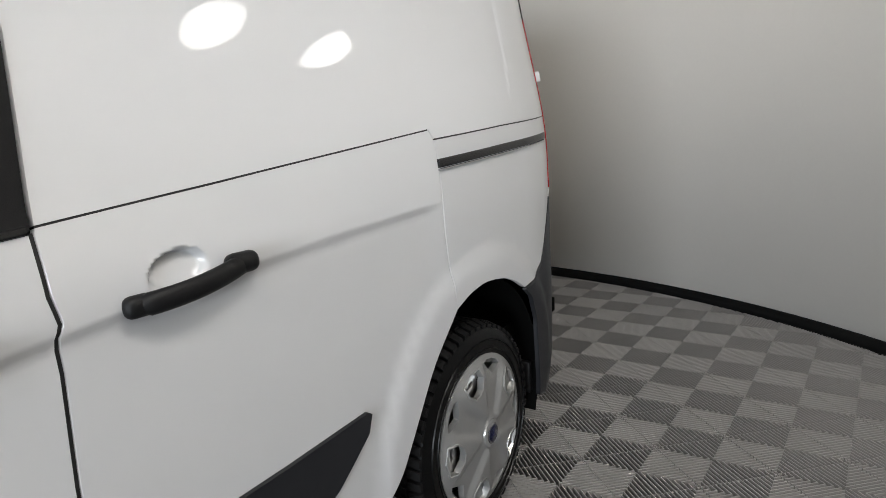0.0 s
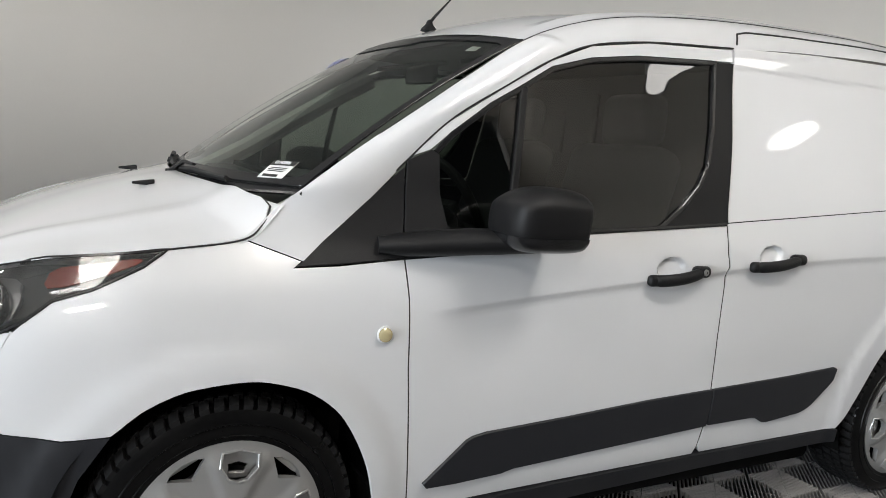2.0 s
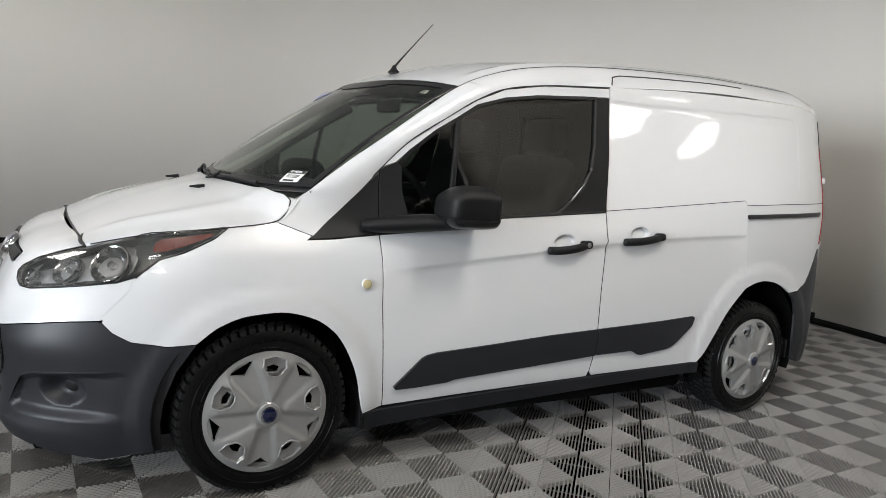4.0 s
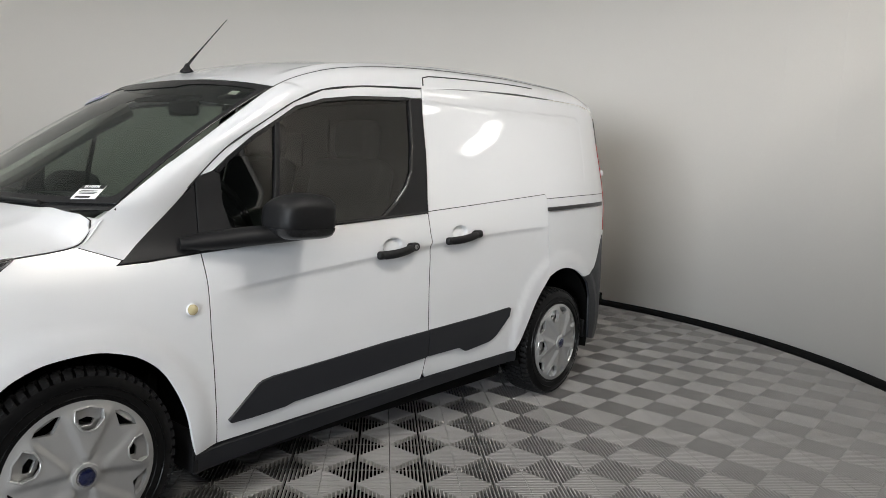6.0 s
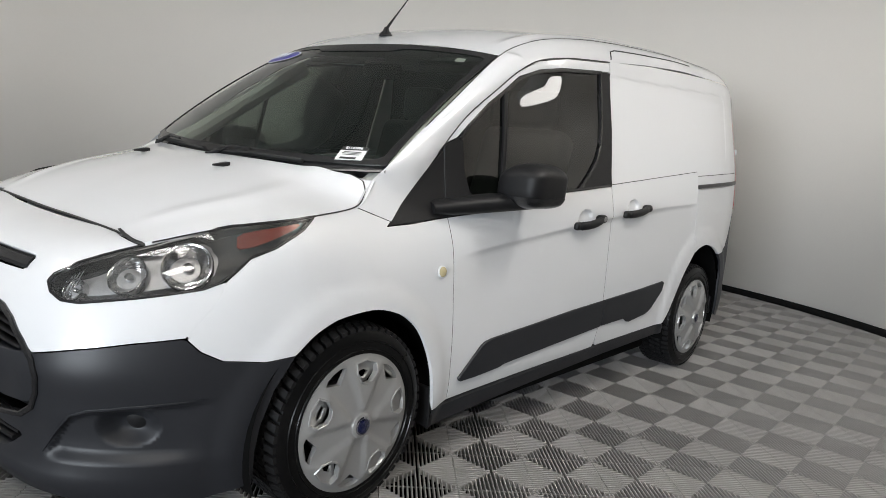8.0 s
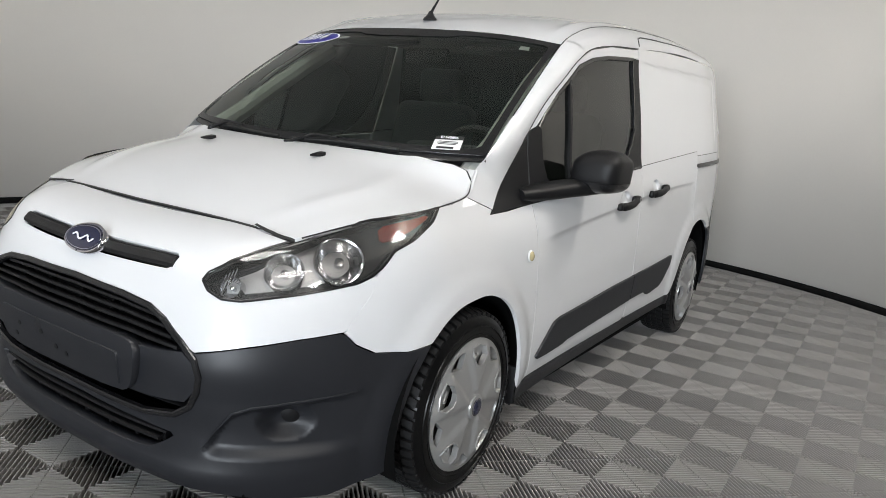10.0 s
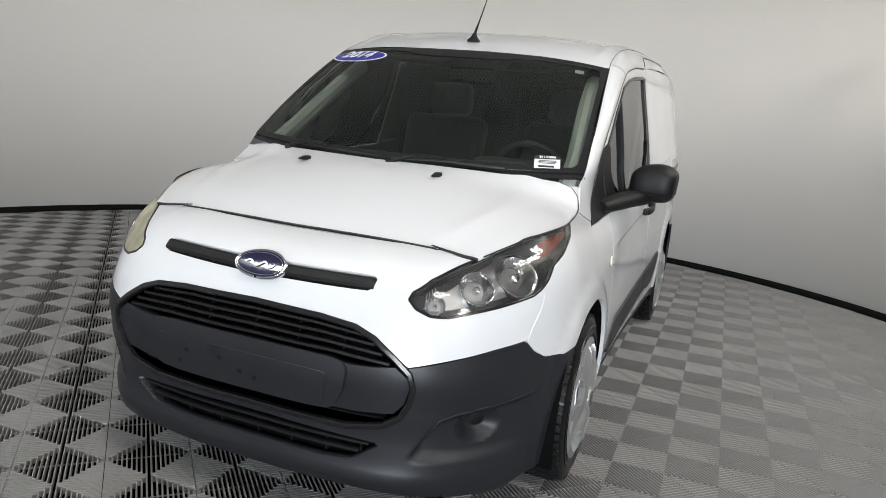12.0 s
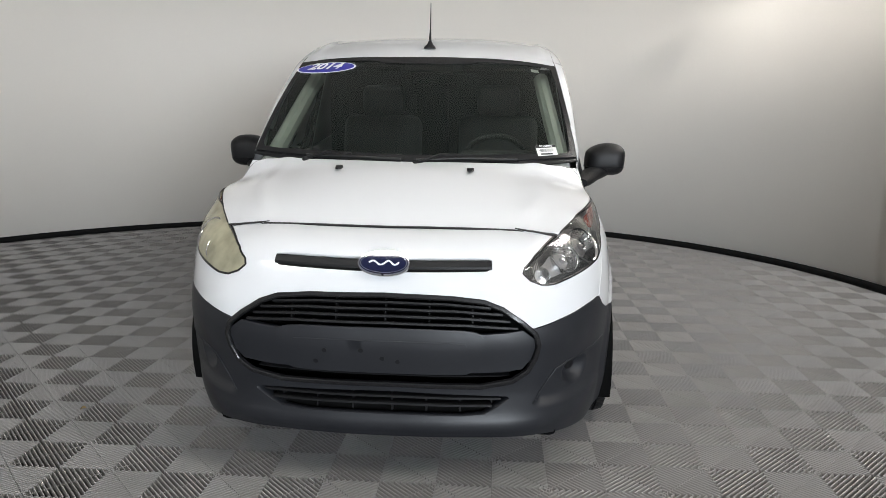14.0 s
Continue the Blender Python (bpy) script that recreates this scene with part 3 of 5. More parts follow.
def side_of_van(side):
    tag = dict(side=side)
    sheet("fender", FENDER, WHITE, van, left, step=.03, **tag)
    sheet("fender_corner_trim", TRIANGLE, BLACK, van, left, "black plastic corner trim", lift=.004, depth=.012, gap=.002, **tag)
    up = sheet("cant_rail", [(0, 0), (13, 0), (13, 1), (0, 1)], WHITE, van, upper, gap=0, step=.14, edge=.1, depth=0, **tag)
    # front door
    door = sheet("front_door", DOOR_LOW, WHITE, van, left, step=.03, fine=HANDLE_FINE, extra=CREASE_PTS, bend=shoulder, **tag)
    sheet("window_frame", DOOR_TOP, WHITE, door, left, step=.03, edge=.015, **tag)
    sheet("pillar_trim", PILLAR, BLACK, door, left, "black plastic pillar trim", lift=.004, depth=.015, gap=.001, **tag)
    sheet("mirror_base", SAIL, BLACK, door, left, "black plastic mirror base", lift=.006, depth=.02, gap=0, edge=.012, **tag)
    g1 = sheet("window_glass", GLASS, GLASS_SIDE, door, left, "dark tinted glass", gap=.004, depth=0, lift=-.006, bend=glazed, **tag)
    g2 = sheet("quarter_glass", QUARTER_GLASS, GLASS_SIDE, door, left, "dark tinted glass", gap=.004, depth=0, lift=-.006, bend=glazed, **tag)
    bar("window_divider", [(2.215, 1.425), (2.19, 1.2), (2.17, 1.01)], BLACK, door, left, .022, .012, side=side)
    bar("window_seal", [(1.955, 1.228), (2.0, 1.278), (2.114, 1.366), (2.219, 1.43), (2.31, 1.489), (2.446, 1.532), (2.614, 1.561), (2.944, 1.592), (2.941, 1.5), (2.931, 1.38), (2.908, 1.27), (2.865, 1.195), (2.795, 1.125), (2.74, 1.088), (2.70, 1.062)], GLOSSB, door, left, .016, .010, side=side)
    bar("belt_seal", [(1.99, .988), (2.2, 1.008), (2.427, 1.042), (2.702, 1.062), (2.985, 1.083)], GLOSSB, door, left, .012, .012, side=side)
    trim = sheet("door_cladding", [(1.952, .356), (2.07, .466), (2.09, .476), (2.134, .484), (2.40, .501), (2.724, .526), (2.987, .539), (2.985, .414), (2.707, .395), (2.424, .376), (2.235, .364), (2.21, .358), (2.195, .354), (2.05, .345), (1.962, .344)], BUMPER, door, left, "dark grey plastic cladding", lift=.011, depth=.014, gap=0, edge=.012, **tag)
    door_handle(door, 2.66, 2.885, .905, .935, side, True)
    # sliding door
    sl = sheet("sliding_door", SLIDER, WHITE, van, left, step=.03, fine=SLIDER_FINE, extra=CREASE_PTS, bend=shoulder, **tag)
    sheet("door_cladding", [(2.995, .540), (3.385, .560), (3.615, .577), (3.626, .570), (3.613, .529), (3.51, .443), (3.48, .427), (3.45, .417), (3.281, .398), (3.26, .400), (3.235, .413), (3.22, .420), (3.2, .422), (2.995, .416)], BUMPER, sl, left, "dark grey plastic cladding", lift=.011, depth=.014, gap=0, edge=.012, **tag)
    door_handle(sl, 3.10, 3.342, .948, .975, side, False)
    # flat pressed panel above the joint
    sp = sheet("side_panel", SIDE_PANEL, WHITE, van, left, step=.03, fine=PANEL_FINE, gap=.0012, bend=pressed, **tag)
    bar("panel_joint", [(3.0, 1.087), (3.3, 1.114), (3.6, 1.143), (3.936, 1.176)], RUBBER, sp, left, .006, .003, side=side, lift=-.004)
    bar("panel_joint", [(3.955, 1.152), (4.3, 1.172), (4.69, 1.189)], RUBBER, sp, left, .006, .003, side=side, lift=-.004)
    # rear quarter
    rq = sheet("rear_quarter", REARQ, WHITE, van, left, step=.03, **tag)
    bar("slide_rail", [(3.958, 1.092), (4.3, 1.11), (4.64, 1.126)], GLOSSB, rq, left, .022, .010, "black door slide rail", side=side)
    bar("slide_rail_lip", [(3.958, 1.077), (4.3, 1.095), (4.63, 1.112)], CHROME, rq, left, .005, .012, side=side)
    # dark door gaps
    bar("door_gap", [(1.868, .950), (1.877, .854), (1.881, .682), (1.897, .485), (1.916, .278)], INK, door, left, .0062, .003, lift=-.0035, side=side)
    bar("door_gap", [(2.977, .337), (2.989, .414), (2.991, .537), (2.988, .709), (2.995, .878), (2.993, .93), (3.0, .95), (2.993, .99), (2.993, 1.079)], INK, sl, left, .0055, .003, lift=-.0035, side=side)
    bar("door_gap", [(3.958, 1.15), (3.958, 1.095), (3.960, .92), (3.979, .775), (3.986, .713)], WHITE, rq, left, .007, .003, lift=-.0030, side=side)
    bar("rail_groove", [(9.05, .10), (9.12, .42), (9.25, .50), (10, .47), (11.15, .44)], RUBBER, van, upper, .006, .006, side=side, step=.08)
    bar("door_gap", [(2.75, .012), (3.2, .01), (4, .01), (6, .01), (9.0, .012)], INK, van, upper, .0045, .004, side=side, step=.06)
    bar("roof_joint", [(3.3, 1.0), (6, 1.0), (9, 1.0), (13, 1.0)], RUBBER, van, upper, .004, .003, side=side, step=.1)
    # sill
    sheet("sill", [(1.827, .257), (3.0, .303), (3.705, .327), (3.715, .27), (3.0, .235), (1.835, .175)], BUMPER, van, left, "dark grey plastic sill", lift=.0, depth=.05, gap=.002, **tag)
    # side marker lamp
    m = frame_on(left, 1.81, .769, .004)
    bm = lathe_bm([(.0005, .012), (.012, .011), (.018, .007), (.0185, 0)], 24, "Z")
    bmesh.ops.transform(bm, matrix=m, verts=bm.verts)
    part("side_marker", bm if side < 0 else mirrored(bm), CREAM, van, "yellowed round marker lamp")
    bm = lathe_bm([(.0185, .006), (.021, .005), (.0215, 0), (.0185, 0)], 24, "Z", closed=True)
    bmesh.ops.transform(bm, matrix=m, verts=bm.verts)
    part("marker_bezel", bm if side < 0 else mirrored(bm), LAMPR, van)
    # tail lamp and bumper
    sheet("tail_lamp", [(4.665, .95), (4.705, 1.1), (4.72, 1.4), (4.715, 1.5), (4.80, 1.5), (4.83, 1.0)], RED, van, left, "red tail lamp", lift=.003, **tag)
    sheet("rear_door", [(4.72, 1.505), (4.70, 1.70), (U_END - .003, 1.70), (U_END - .003, .70), (4.75, .72), (4.66, .93), (4.835, 1.0), (4.805, 1.5)], WHITE, van, left, **tag)
    sheet("rear_window", [(4.735, 1.25), (4.73, 1.66), (U_END - .05, 1.66), (U_END - .05, 1.25)], GLOSSB, van, left, "black rear window", lift=.004, depth=.01, **tag)
    m = frame_on(left, 4.735, 1.315, .006)
    bm = box_bm((.018, .034, .022), bevel=.004)
    bmesh.ops.transform(bm, matrix=m, verts=bm.verts)
    part("door_hinge", bm if side < 0 else mirrored(bm), WHITE, van, "white rear door hinge")
    # mirror
    wing_mirror(side)
    head_lamp(side)


def door_handle(door, u0, u1, z0, z1, side, key):
    pts, rad = [], []
    for k in range(17):
        t = k / 16
        w = math.sin(math.pi * t)
        m = frame_on(skin, u0 + .012 + (u1 - u0 - .03) * t, z0 + (z1 - z0) * t - .005 * w, .010 + .020 * w ** .5)
        pts.append(m.translation)
        rad.append(.0128 if 0 < k < 16 else .008)
    bm = tube_bm(pts, rad, 14, 1.45)
    if side > 0:
        mirrored(bm)
    h = part("handle", bm, BLACK, door, "black plastic pull handle")
    m = frame_on(skin, u1 - .03, z1 - .001, .016)
    bm = box_bm((.066, .038, .036), bevel=.0165, segs=4)
    bmesh.ops.transform(bm, matrix=m, verts=bm.verts)
    part("handle_cap", bm if side < 0 else mirrored(bm), BLACK, h)
    m = frame_on(skin, u0 + .014, z0, .008)
    bm = box_bm((.050, .036, .028), bevel=.0135, segs=4)
    bmesh.ops.transform(bm, matrix=m, verts=bm.verts)
    part("handle_foot", bm if side < 0 else mirrored(bm), BLACK, h)
    if key:
        m = frame_on(skin, u1 - .028, z1 - .001, .032)
        bm = lathe_bm([(.0005, .005), (.009, .005), (.0105, .003), (.0105, 0)], 20, "Z")
        bmesh.ops.transform(bm, matrix=m, verts=bm.verts)
        part("lock_cylinder", bm if side < 0 else mirrored(bm), STEEL, h, "steel key cylinder")
        bm = box_bm((.0022, .008, .001), (0, 0, .0055))
        bmesh.ops.transform(bm, matrix=m, verts=bm.verts)
        part("key_slot", bm if side < 0 else mirrored(bm), INK, h)


def wing_mirror(side):
    cx, cy, cz = MIRROR
    bm = bmesh.new()
    bmesh.ops.create_uvsphere(bm, u_segments=48, v_segments=28, radius=1)
    bmesh.ops.rotate(bm, matrix=pose(0, 0, 0, 0, 90, 0).to_3x3(), verts=bm.verts)
    for v in bm.verts:
        q = .52 + .18 * smooth01(v.co.z * 1.3)
        x, y, z = [math.copysign(abs(c) ** q, c) for c in v.co]
        hz = .084 if z > 0 else .082
        taper = 1 - .16 * max(0, y) * (1 if z > 0 else .6)
        dx = x * .108 * (1 - .12 * z * z) if x < 0 else min(x * .16, .112 + .006 * y)
        v.co = (dx, y * .098 - .006 * z, z * hz * taper)
    bmesh.ops.translate(bm, vec=(cx, cy, cz), verts=bm.verts)
    mir = part("wing_mirror", bm if side < 0 else mirrored(bm), BLACK, van, "black plastic wing mirror", angle=60)
    # glossy lower shell
    bm = bmesh.new()
    bmesh.ops.create_uvsphere(bm, u_segments=48, v_segments=28, radius=1)
    for v in bm.verts:
        x, y, z = [math.copysign(abs(c) ** .52, c) for c in v.co]
        z = min(z, -.46)
        dx = x * .108 * (1 - .12 * z * z) if x < 0 else min(x * .16, .112 + .006 * y)
        v.co = (dx * 1.012, y * .0995 - .006 * z, z * .0832)
    bmesh.ops.translate(bm, vec=(cx, cy, cz), verts=bm.verts)
    part("lower_shell", bm if side < 0 else mirrored(bm), GLOSSB, mir, "glossy black lower shell", angle=60)
    ring = []
    for k in range(32):
        a = 2 * math.pi * k / 32
        ring.append((.070 * math.copysign(abs(math.cos(a)) ** .6, math.cos(a)), .066 * math.copysign(abs(math.sin(a)) ** .6, math.sin(a))))
    bm = bmesh.new()
    rows = [[bm.verts.new((cx + .1135 + d + .05 * y * .12, cy + y, cz + z)) for y, z in ring] for d in (0, .003)]
    for k in range(32):
        bm.faces.new((rows[0][k], rows[0][(k + 1) % 32], rows[1][(k + 1) % 32], rows[1][k]))
    bm.faces.new(rows[0])
    bm.faces.new(rows[1])
    part("mirror_glass", bm if side < 0 else mirrored(bm), CHROME, mir, "mirror glass")
    bm = tube_bm([(cx + .03, cy - .01, cz - .062), (cx - .06, cy + .04, cz - .066), (cx - .13, cy + .085, cz - .074), (cx - .21, cy + .115, cz - .084), (cx - .30, cy + .145, cz - .094), (cx - .36, cy + .165, cz - .10)], [.036, .050, .054, .052, .046, .034], 16, .66)
    part("mirror_arm", bm if side < 0 else mirrored(bm), BLACK, mir)


MIRROR = (.735, -.935, 1.083)
HEAD = [(.485, .765), (.496, .784), (.561, .816), (.637, .838), (.764, .866), (.909, .900), (1.036, .930), (1.306, .962), (1.252, .925), (1.150, .876), (1.071, .851), (1.02, .809), (.979, .786), (.941, .772), (.772, .746), (.614, .725), (.558, .726), (.510, .742)]


def head_lamp(side):
    lens = sheet("head_lamp", HEAD, LENS if side < 0 else LENS_OLD, van, left, "clear headlamp with dark housing" if side < 0 else "headlamp with yellowed hazy lens", step=.025, lift=.001, depth=.01, gap=.004, edge=.012, side=side)
    sheet("lamp_housing", HEAD, HOUSING, lens, left, step=.03, lift=-.05, depth=0, gap=.002, side=side)
    bar("lamp_edge", [(.485, .765), (.496, .784), (.561, .816), (.637, .838), (.764, .866), (.909, .900), (1.036, .930), (1.306, .962), (1.252, .925), (1.150, .876), (1.071, .851), (1.02, .809), (.979, .786), (.941, .772), (.772, .746), (.614, .725), (.558, .726), (.510, .742), (.485, .765)], GLOSSB, lens, left, .007, .004, side=side)
    for u, z, r, nm in ((.90, .832, .064, "low_beam"), (.735, .803, .050, "high_beam"), (.575, .757, .028, "indicator_bulb")):
        m = frame_on(left, u, z, -.010) @ pose(0, 0, 0, 0, -10, 0)
        bm = lathe_bm([(.0005, -.036), (r * .30, -.034), (r * .62, -.024), (r * .88, -.007), (r, 0), (r * 1.05, .001), (r * 1.08, -.004), (r * 1.02, -.03)], 36, "Z")
        bmesh.ops.transform(bm, matrix=m, verts=bm.verts)
        bowl = part(nm, bm if side < 0 else mirrored(bm), BOWL, lens, "polished reflector bowl")
        bm = lathe_bm([(.0005, -.004), (r * .2, -.007), (r * .26, -.03)], 16, "Z")
        bmesh.ops.transform(bm, matrix=m, verts=bm.verts)
        part("bulb", bm if side < 0 else mirrored(bm), CHROME, bowl)
        for k in range(5):
            t = radians(52 + 19 * k)
            bm = box_bm((r * .05, r * .34, .003), bevel=.001)
            bmesh.ops.transform(bm, matrix=m @ pose(r * .74 * math.cos(t), r * .74 * math.sin(t), -.013, 0, 0, math.degrees(t) - 90) @ pose(0, 0, 0, -32, 0, 0), verts=bm.verts)
            part("reflector_facet", bm if side < 0 else mirrored(bm), CHROME, bowl)
    sheet("reflector_chamber", rounded([(.535, .745), (.55, .778), (.62, .800), (.70, .832), (.80, .866), (.90, .896), (.965, .898), (.988, .86), (.972, .806), (.90, .786), (.75, .764), (.62, .748)]), REFLECT, lens, left, "grey polished reflector chamber", lift=-.032, depth=.01, gap=0, edge=.012, side=side)
    for k in range(4):
        bar("lens_rib", [(.535 + .012 * k, .748 + .004 * k), (.545 + .012 * k, .790 + .006 * k)], REFLECT, lens, left, .0022, .002, side=side, lift=-.02)
    sheet("side_reflector", rounded([(1.035, .877), (1.045, .917), (1.15, .934), (1.245, .949), (1.255, .938), (1.16, .902), (1.10, .884)]), AMBER, lens, left, "amber side reflector", lift=-.012, depth=.005, side=side)


side_of_van(-1)
side_of_van(1)
for s in (-1, 1):
    bar("lamp_gap", [(.60, .8865), (.70, .8785), (.74, .872), (.78, .868)], INK, van, left, .010, .004, side=s, lift=.004)
    bar("joint_filler", [(1.0, .787), (.978, .739), (.92, .675), (.902, .65)], WHITE, van, left, .012, .003, side=s, lift=-.0032)


def both(half):
    """A symmetrical outline from its left half, which starts and ends on the middle line."""
    return list(half) + [(-u, z) for u, z in reversed(half) if abs(u) > 1e-6]


# nose panel, with the slot of the upper grille bar
NOSE = [(0, .889), (.45, .889), (.60, .885), (.70, .877), (.762, .867), (.637, .838), (.561, .816), (.496, .784), (.485, .765), (.510, .742), (.558, .726), (.614, .725), (.772, .746), (.941, .772), (.979, .786), (1.0, .789), (.978, .739), (.92, .675), (.898, .645),
        (.886, .644), (.77, .633), (.623, .611), (.505, .588), (.465, .610), (.398, .655), (.337, .678), (.227, .690), (0, .697)]
SLOT = rounded(both([(0, .812), (.30, .814), (.372, .812), (.362, .774), (.30, .772), (0, .768)]))
sheet("nose_panel", both(NOSE), WHITE, van, full, step=.025, holes=[SLOT], hole_depth=.03)
sheet("slot_back", SLOT, INNER, van, full, gap=-.01, lift=-.028, depth=0)
bar("grille_bar", [(-.366, .793), (-.2, .792), (0, .790), (.2, .792), (.366, .793)], BLACK, van, full, .034, .02, "black upper grille bar", lift=-.004)

# bumper, with the lower intake and the fog lamp pockets
BUMP = [(0, .388), (.327, .383), (.454, .410), (.502, .452), (.523, .514), (.514, .555), (.505, .588), (.623, .611), (.77, .633), (.886, .644), (.9, .641), (.936, .607), (.995, .578), (.105 + 1, .566), (1.2, .573),
        (1.14, .48), (1.105, .38), (1.095, .3), (1.10, .20), (.9, .155), (.56, .190), (.37, .195), (0, .195)]
INTAKE = rounded(both([(0, .366), (.33, .353), (.444, .347), (.387, .308), (.329, .279), (0, .281)]))
bumper = sheet("front_bumper", both(BUMP), BUMPER, van, bumper_skin, "dark grey grained plastic bumper", step=.026, holes=[INTAKE], hole_depth=.05, depth=.008, gap=.0015,
               fine=[(.49, .98, .262, .49, .009), (-.98, -.49, .262, .49, .009)])
for s in (-1, 1):
    bar("crease", [(.518, .316), (.56, .373), (.61, .433), (.66, .451), (.757, .463), (.87, .471), (.96, .478)], BUMPER, bumper, left, .007, .005, side=s, taper=True, step=.012)
    bm = lathe_bm([(.0005, .012), (.7, .010), (.95, .003), (1, -.008)], 28, "Z")
    bmesh.ops.scale(bm, vec=(.038, .036, 1), verts=bm.verts)
    bmesh.ops.transform(bm, matrix=frame_on(left, .785, .402, -.062), verts=bm.verts)
    part("fog_lamp_blank", bm if s < 0 else mirrored(bm), BLACK, bumper, "black plastic fog lamp blank")
MOUTH = both([(0, .697), (.227, .690), (.337, .678), (.398, .655), (.465, .610), (.509, .572), (.523, .53), (.515, .485), (.490, .437), (.44, .405), (.327, .385), (0, .390)])
grille = sheet("grille", MOUTH, INNER, van, full, "black plastic front grille", lift=-.09, depth=0, gap=-.03)
loop = MOUTH + MOUTH[:1]
bar("grille_surround", loop, GLOSSB, grille, full, .017, .014, "satin black surround")
for z, half in ((.672, .36), (.650, .40), (.627, .425), (.604, .45)):
    bar("slat", [(-half, z - .012), (-half * .6, z), (0, z + .004), (half * .6, z), (half, z - .012)], BLACK, grille, full, .011, .03, lift=-.022)
for u in (-.30, -.15, 0, .15, .30):
    bar("grille_web", [(u, .60), (u, .69)], BLACK, grille, full, .006, .02, lift=-.045)
beam = sheet("bumper_beam", both([(0, .592), (.26, .588), (.33, .573), (.40, .577), (.468, .585), (.505, .555), (.512, .525), (.500, .478), (.47, .445), (.36, .436), (.25, .436), (0, .438)]), BUMPER, grille, full, "dark grey bumper bar with plate recess", lift=-.004, depth=.05, gap=0, edge=.015)
blk = both([(0, .594), (.25, .590), (.315, .583), (.335, .560), (.325, .50), (.30, .452), (.27, .440), (0, .442)])
sheet("beam_block", rounded(blk), BUMPER, beam, full, lift=.020, depth=.03, gap=0, edge=.012)
sheet("plate_holder", rounded(both([(0, .556), (.27, .552), (.277, .54), (.272, .445), (0, .447)])), BUMPER, beam, full, "blank number plate holder", lift=.026, depth=.014, gap=0)
for u, z in ((-.17, .52), (-.06, .525), (-.20, .48), (.05, .49), (.0, .50)):
    bm = lathe_bm([(.003, .001), (.008, .001), (.008, 0)], 12, "Z")
    bmesh.ops.transform(bm, matrix=frame_on(full, u, z, .0265), verts=bm.verts)
    part("screw_boss", bm, BLACK, beam)
for z in (.402, .418, .432):
    bar("cooler_fin", [(-.44, z), (0, z), (.44, z)], BLACK, grille, full, .006, .02, lift=-.05)
for z, half in ((.338, .40), (.312, .37)):
    bar("intake_slat", [(-half, z), (0, z + .004), (half, z)], BLACK, bumper, full, .012, .03, lift=-.02)
for u in (-.34, -.22, -.1, .02, .14, .26, .37):
    bar("intake_web", [(u, .285), (u, .36)], BLACK, bumper, full, .006, .02, lift=-.035)
sheet("intake_back", INTAKE, INNER, bumper, full, gap=-.02, lift=-.06, depth=0)

# badge: a plain blue oval with a bright rim
for rr, lift, mat, nm in ((1.0, .022, CHROME, "badge_rim"), (.94, .0232, BLUE, "badge_field"), (.90, .0242, CHROME, "badge_line"), (.875, .0250, BLUE, "badge_face")):
    o = [(.080 * rr * math.cos(2 * math.pi * k / 48), .787 + (.0345 - (1 - rr) * .078) * math.sin(2 * math.pi * k / 48)) for k in range(48)]
    sheet(nm, o, mat, van, full, gap=0, edge=.01, step=.03, lift=lift, depth=.018 if rr == 1 else .002, label="blue oval badge with chrome rim" if rr == 1 else "")
bar("badge_stroke", [(.046 * (k / 24 - 1), .787 + .005 * math.sin(k * .27)) for k in range(49)], STICK_WHITE, van, full, .0055, .001, "plain white stroke", lift=.0262, step=.003)

# hood, roof, windscreen
hd = sheet("hood", [(0.0, -1), (.80, -1), (.90, -.992), (.965, -.965), (1, -.90), (1, .90), (.965, .965), (.90, .992), (.80, 1), (0, 1)], WHITE, van, hood, gap=.002, step=.035, edge=.03, depth=.012, lift=.003)
for sg in (-1, 1):
    sheet("fender_shoulder", [(.72, sg * .86), (1.02, sg * .86), (1.02, sg * 1.01), (.72, sg * 1.01)], WHITE, van, hood, gap=0, step=.04, edge=.03, depth=0, lift=-.004)
bar("hood_gap", [(-.006, -1.0), (-.004, -.84), (.0, -.76), (.0, 0), (.0, .76), (-.004, .84), (-.006, 1.0)], INK, hd, hood, .008, .006, step=.05, lift=.001)
for sg in (-1, 1):
    bar("hood_side_gap", [(.02, sg * 1.004), (.5, sg * 1.004), (.8, sg * 1.003), (.90, sg * .995), (.966, sg * .968), (1.0, sg * .91)], INK, hd, hood, .004, .003, step=.03)
for y in (-.255, .275):
    bm = box_bm((.058, .030, .018), bevel=.003)
    for v in bm.verts:
        k = (v.co.x + .029) / .058
        v.co.y *= .35 + .65 * k
        v.co.z = v.co.z * (.35 + .65 * k) - .004 * (1 - k) - .009 * k * 0
    bmesh.ops.translate(bm, vec=(-.13, y, 1.071), verts=bm.verts)
    part("washer_jet", bm, BLACK, hd, "black washer jet")
roof_ob = sheet("roof", [(0, -1), (1, -1), (1, 1), (0, 1)], WHITE, van, roof, gap=0, step=.035, edge=.035, depth=0)
ws = sheet("windscreen", [(-1, 0), (1, 0), (1, 1), (-1, 1)], GLASS_WS, van, screen, "green tinted windscreen", gap=.004, step=.06, edge=.05, depth=0, lift=.0)
FRIT_HOLE = rounded([(-.93, .030), (-.5, .045), (.5, .045), (.93, .030), (.968, .07), (.965, .93), (.90, .958), (.42, .958), (.30, .91), (-.28, .91), (-.40, .958), (-.90, .958), (-.965, .93), (-.968, .07)])
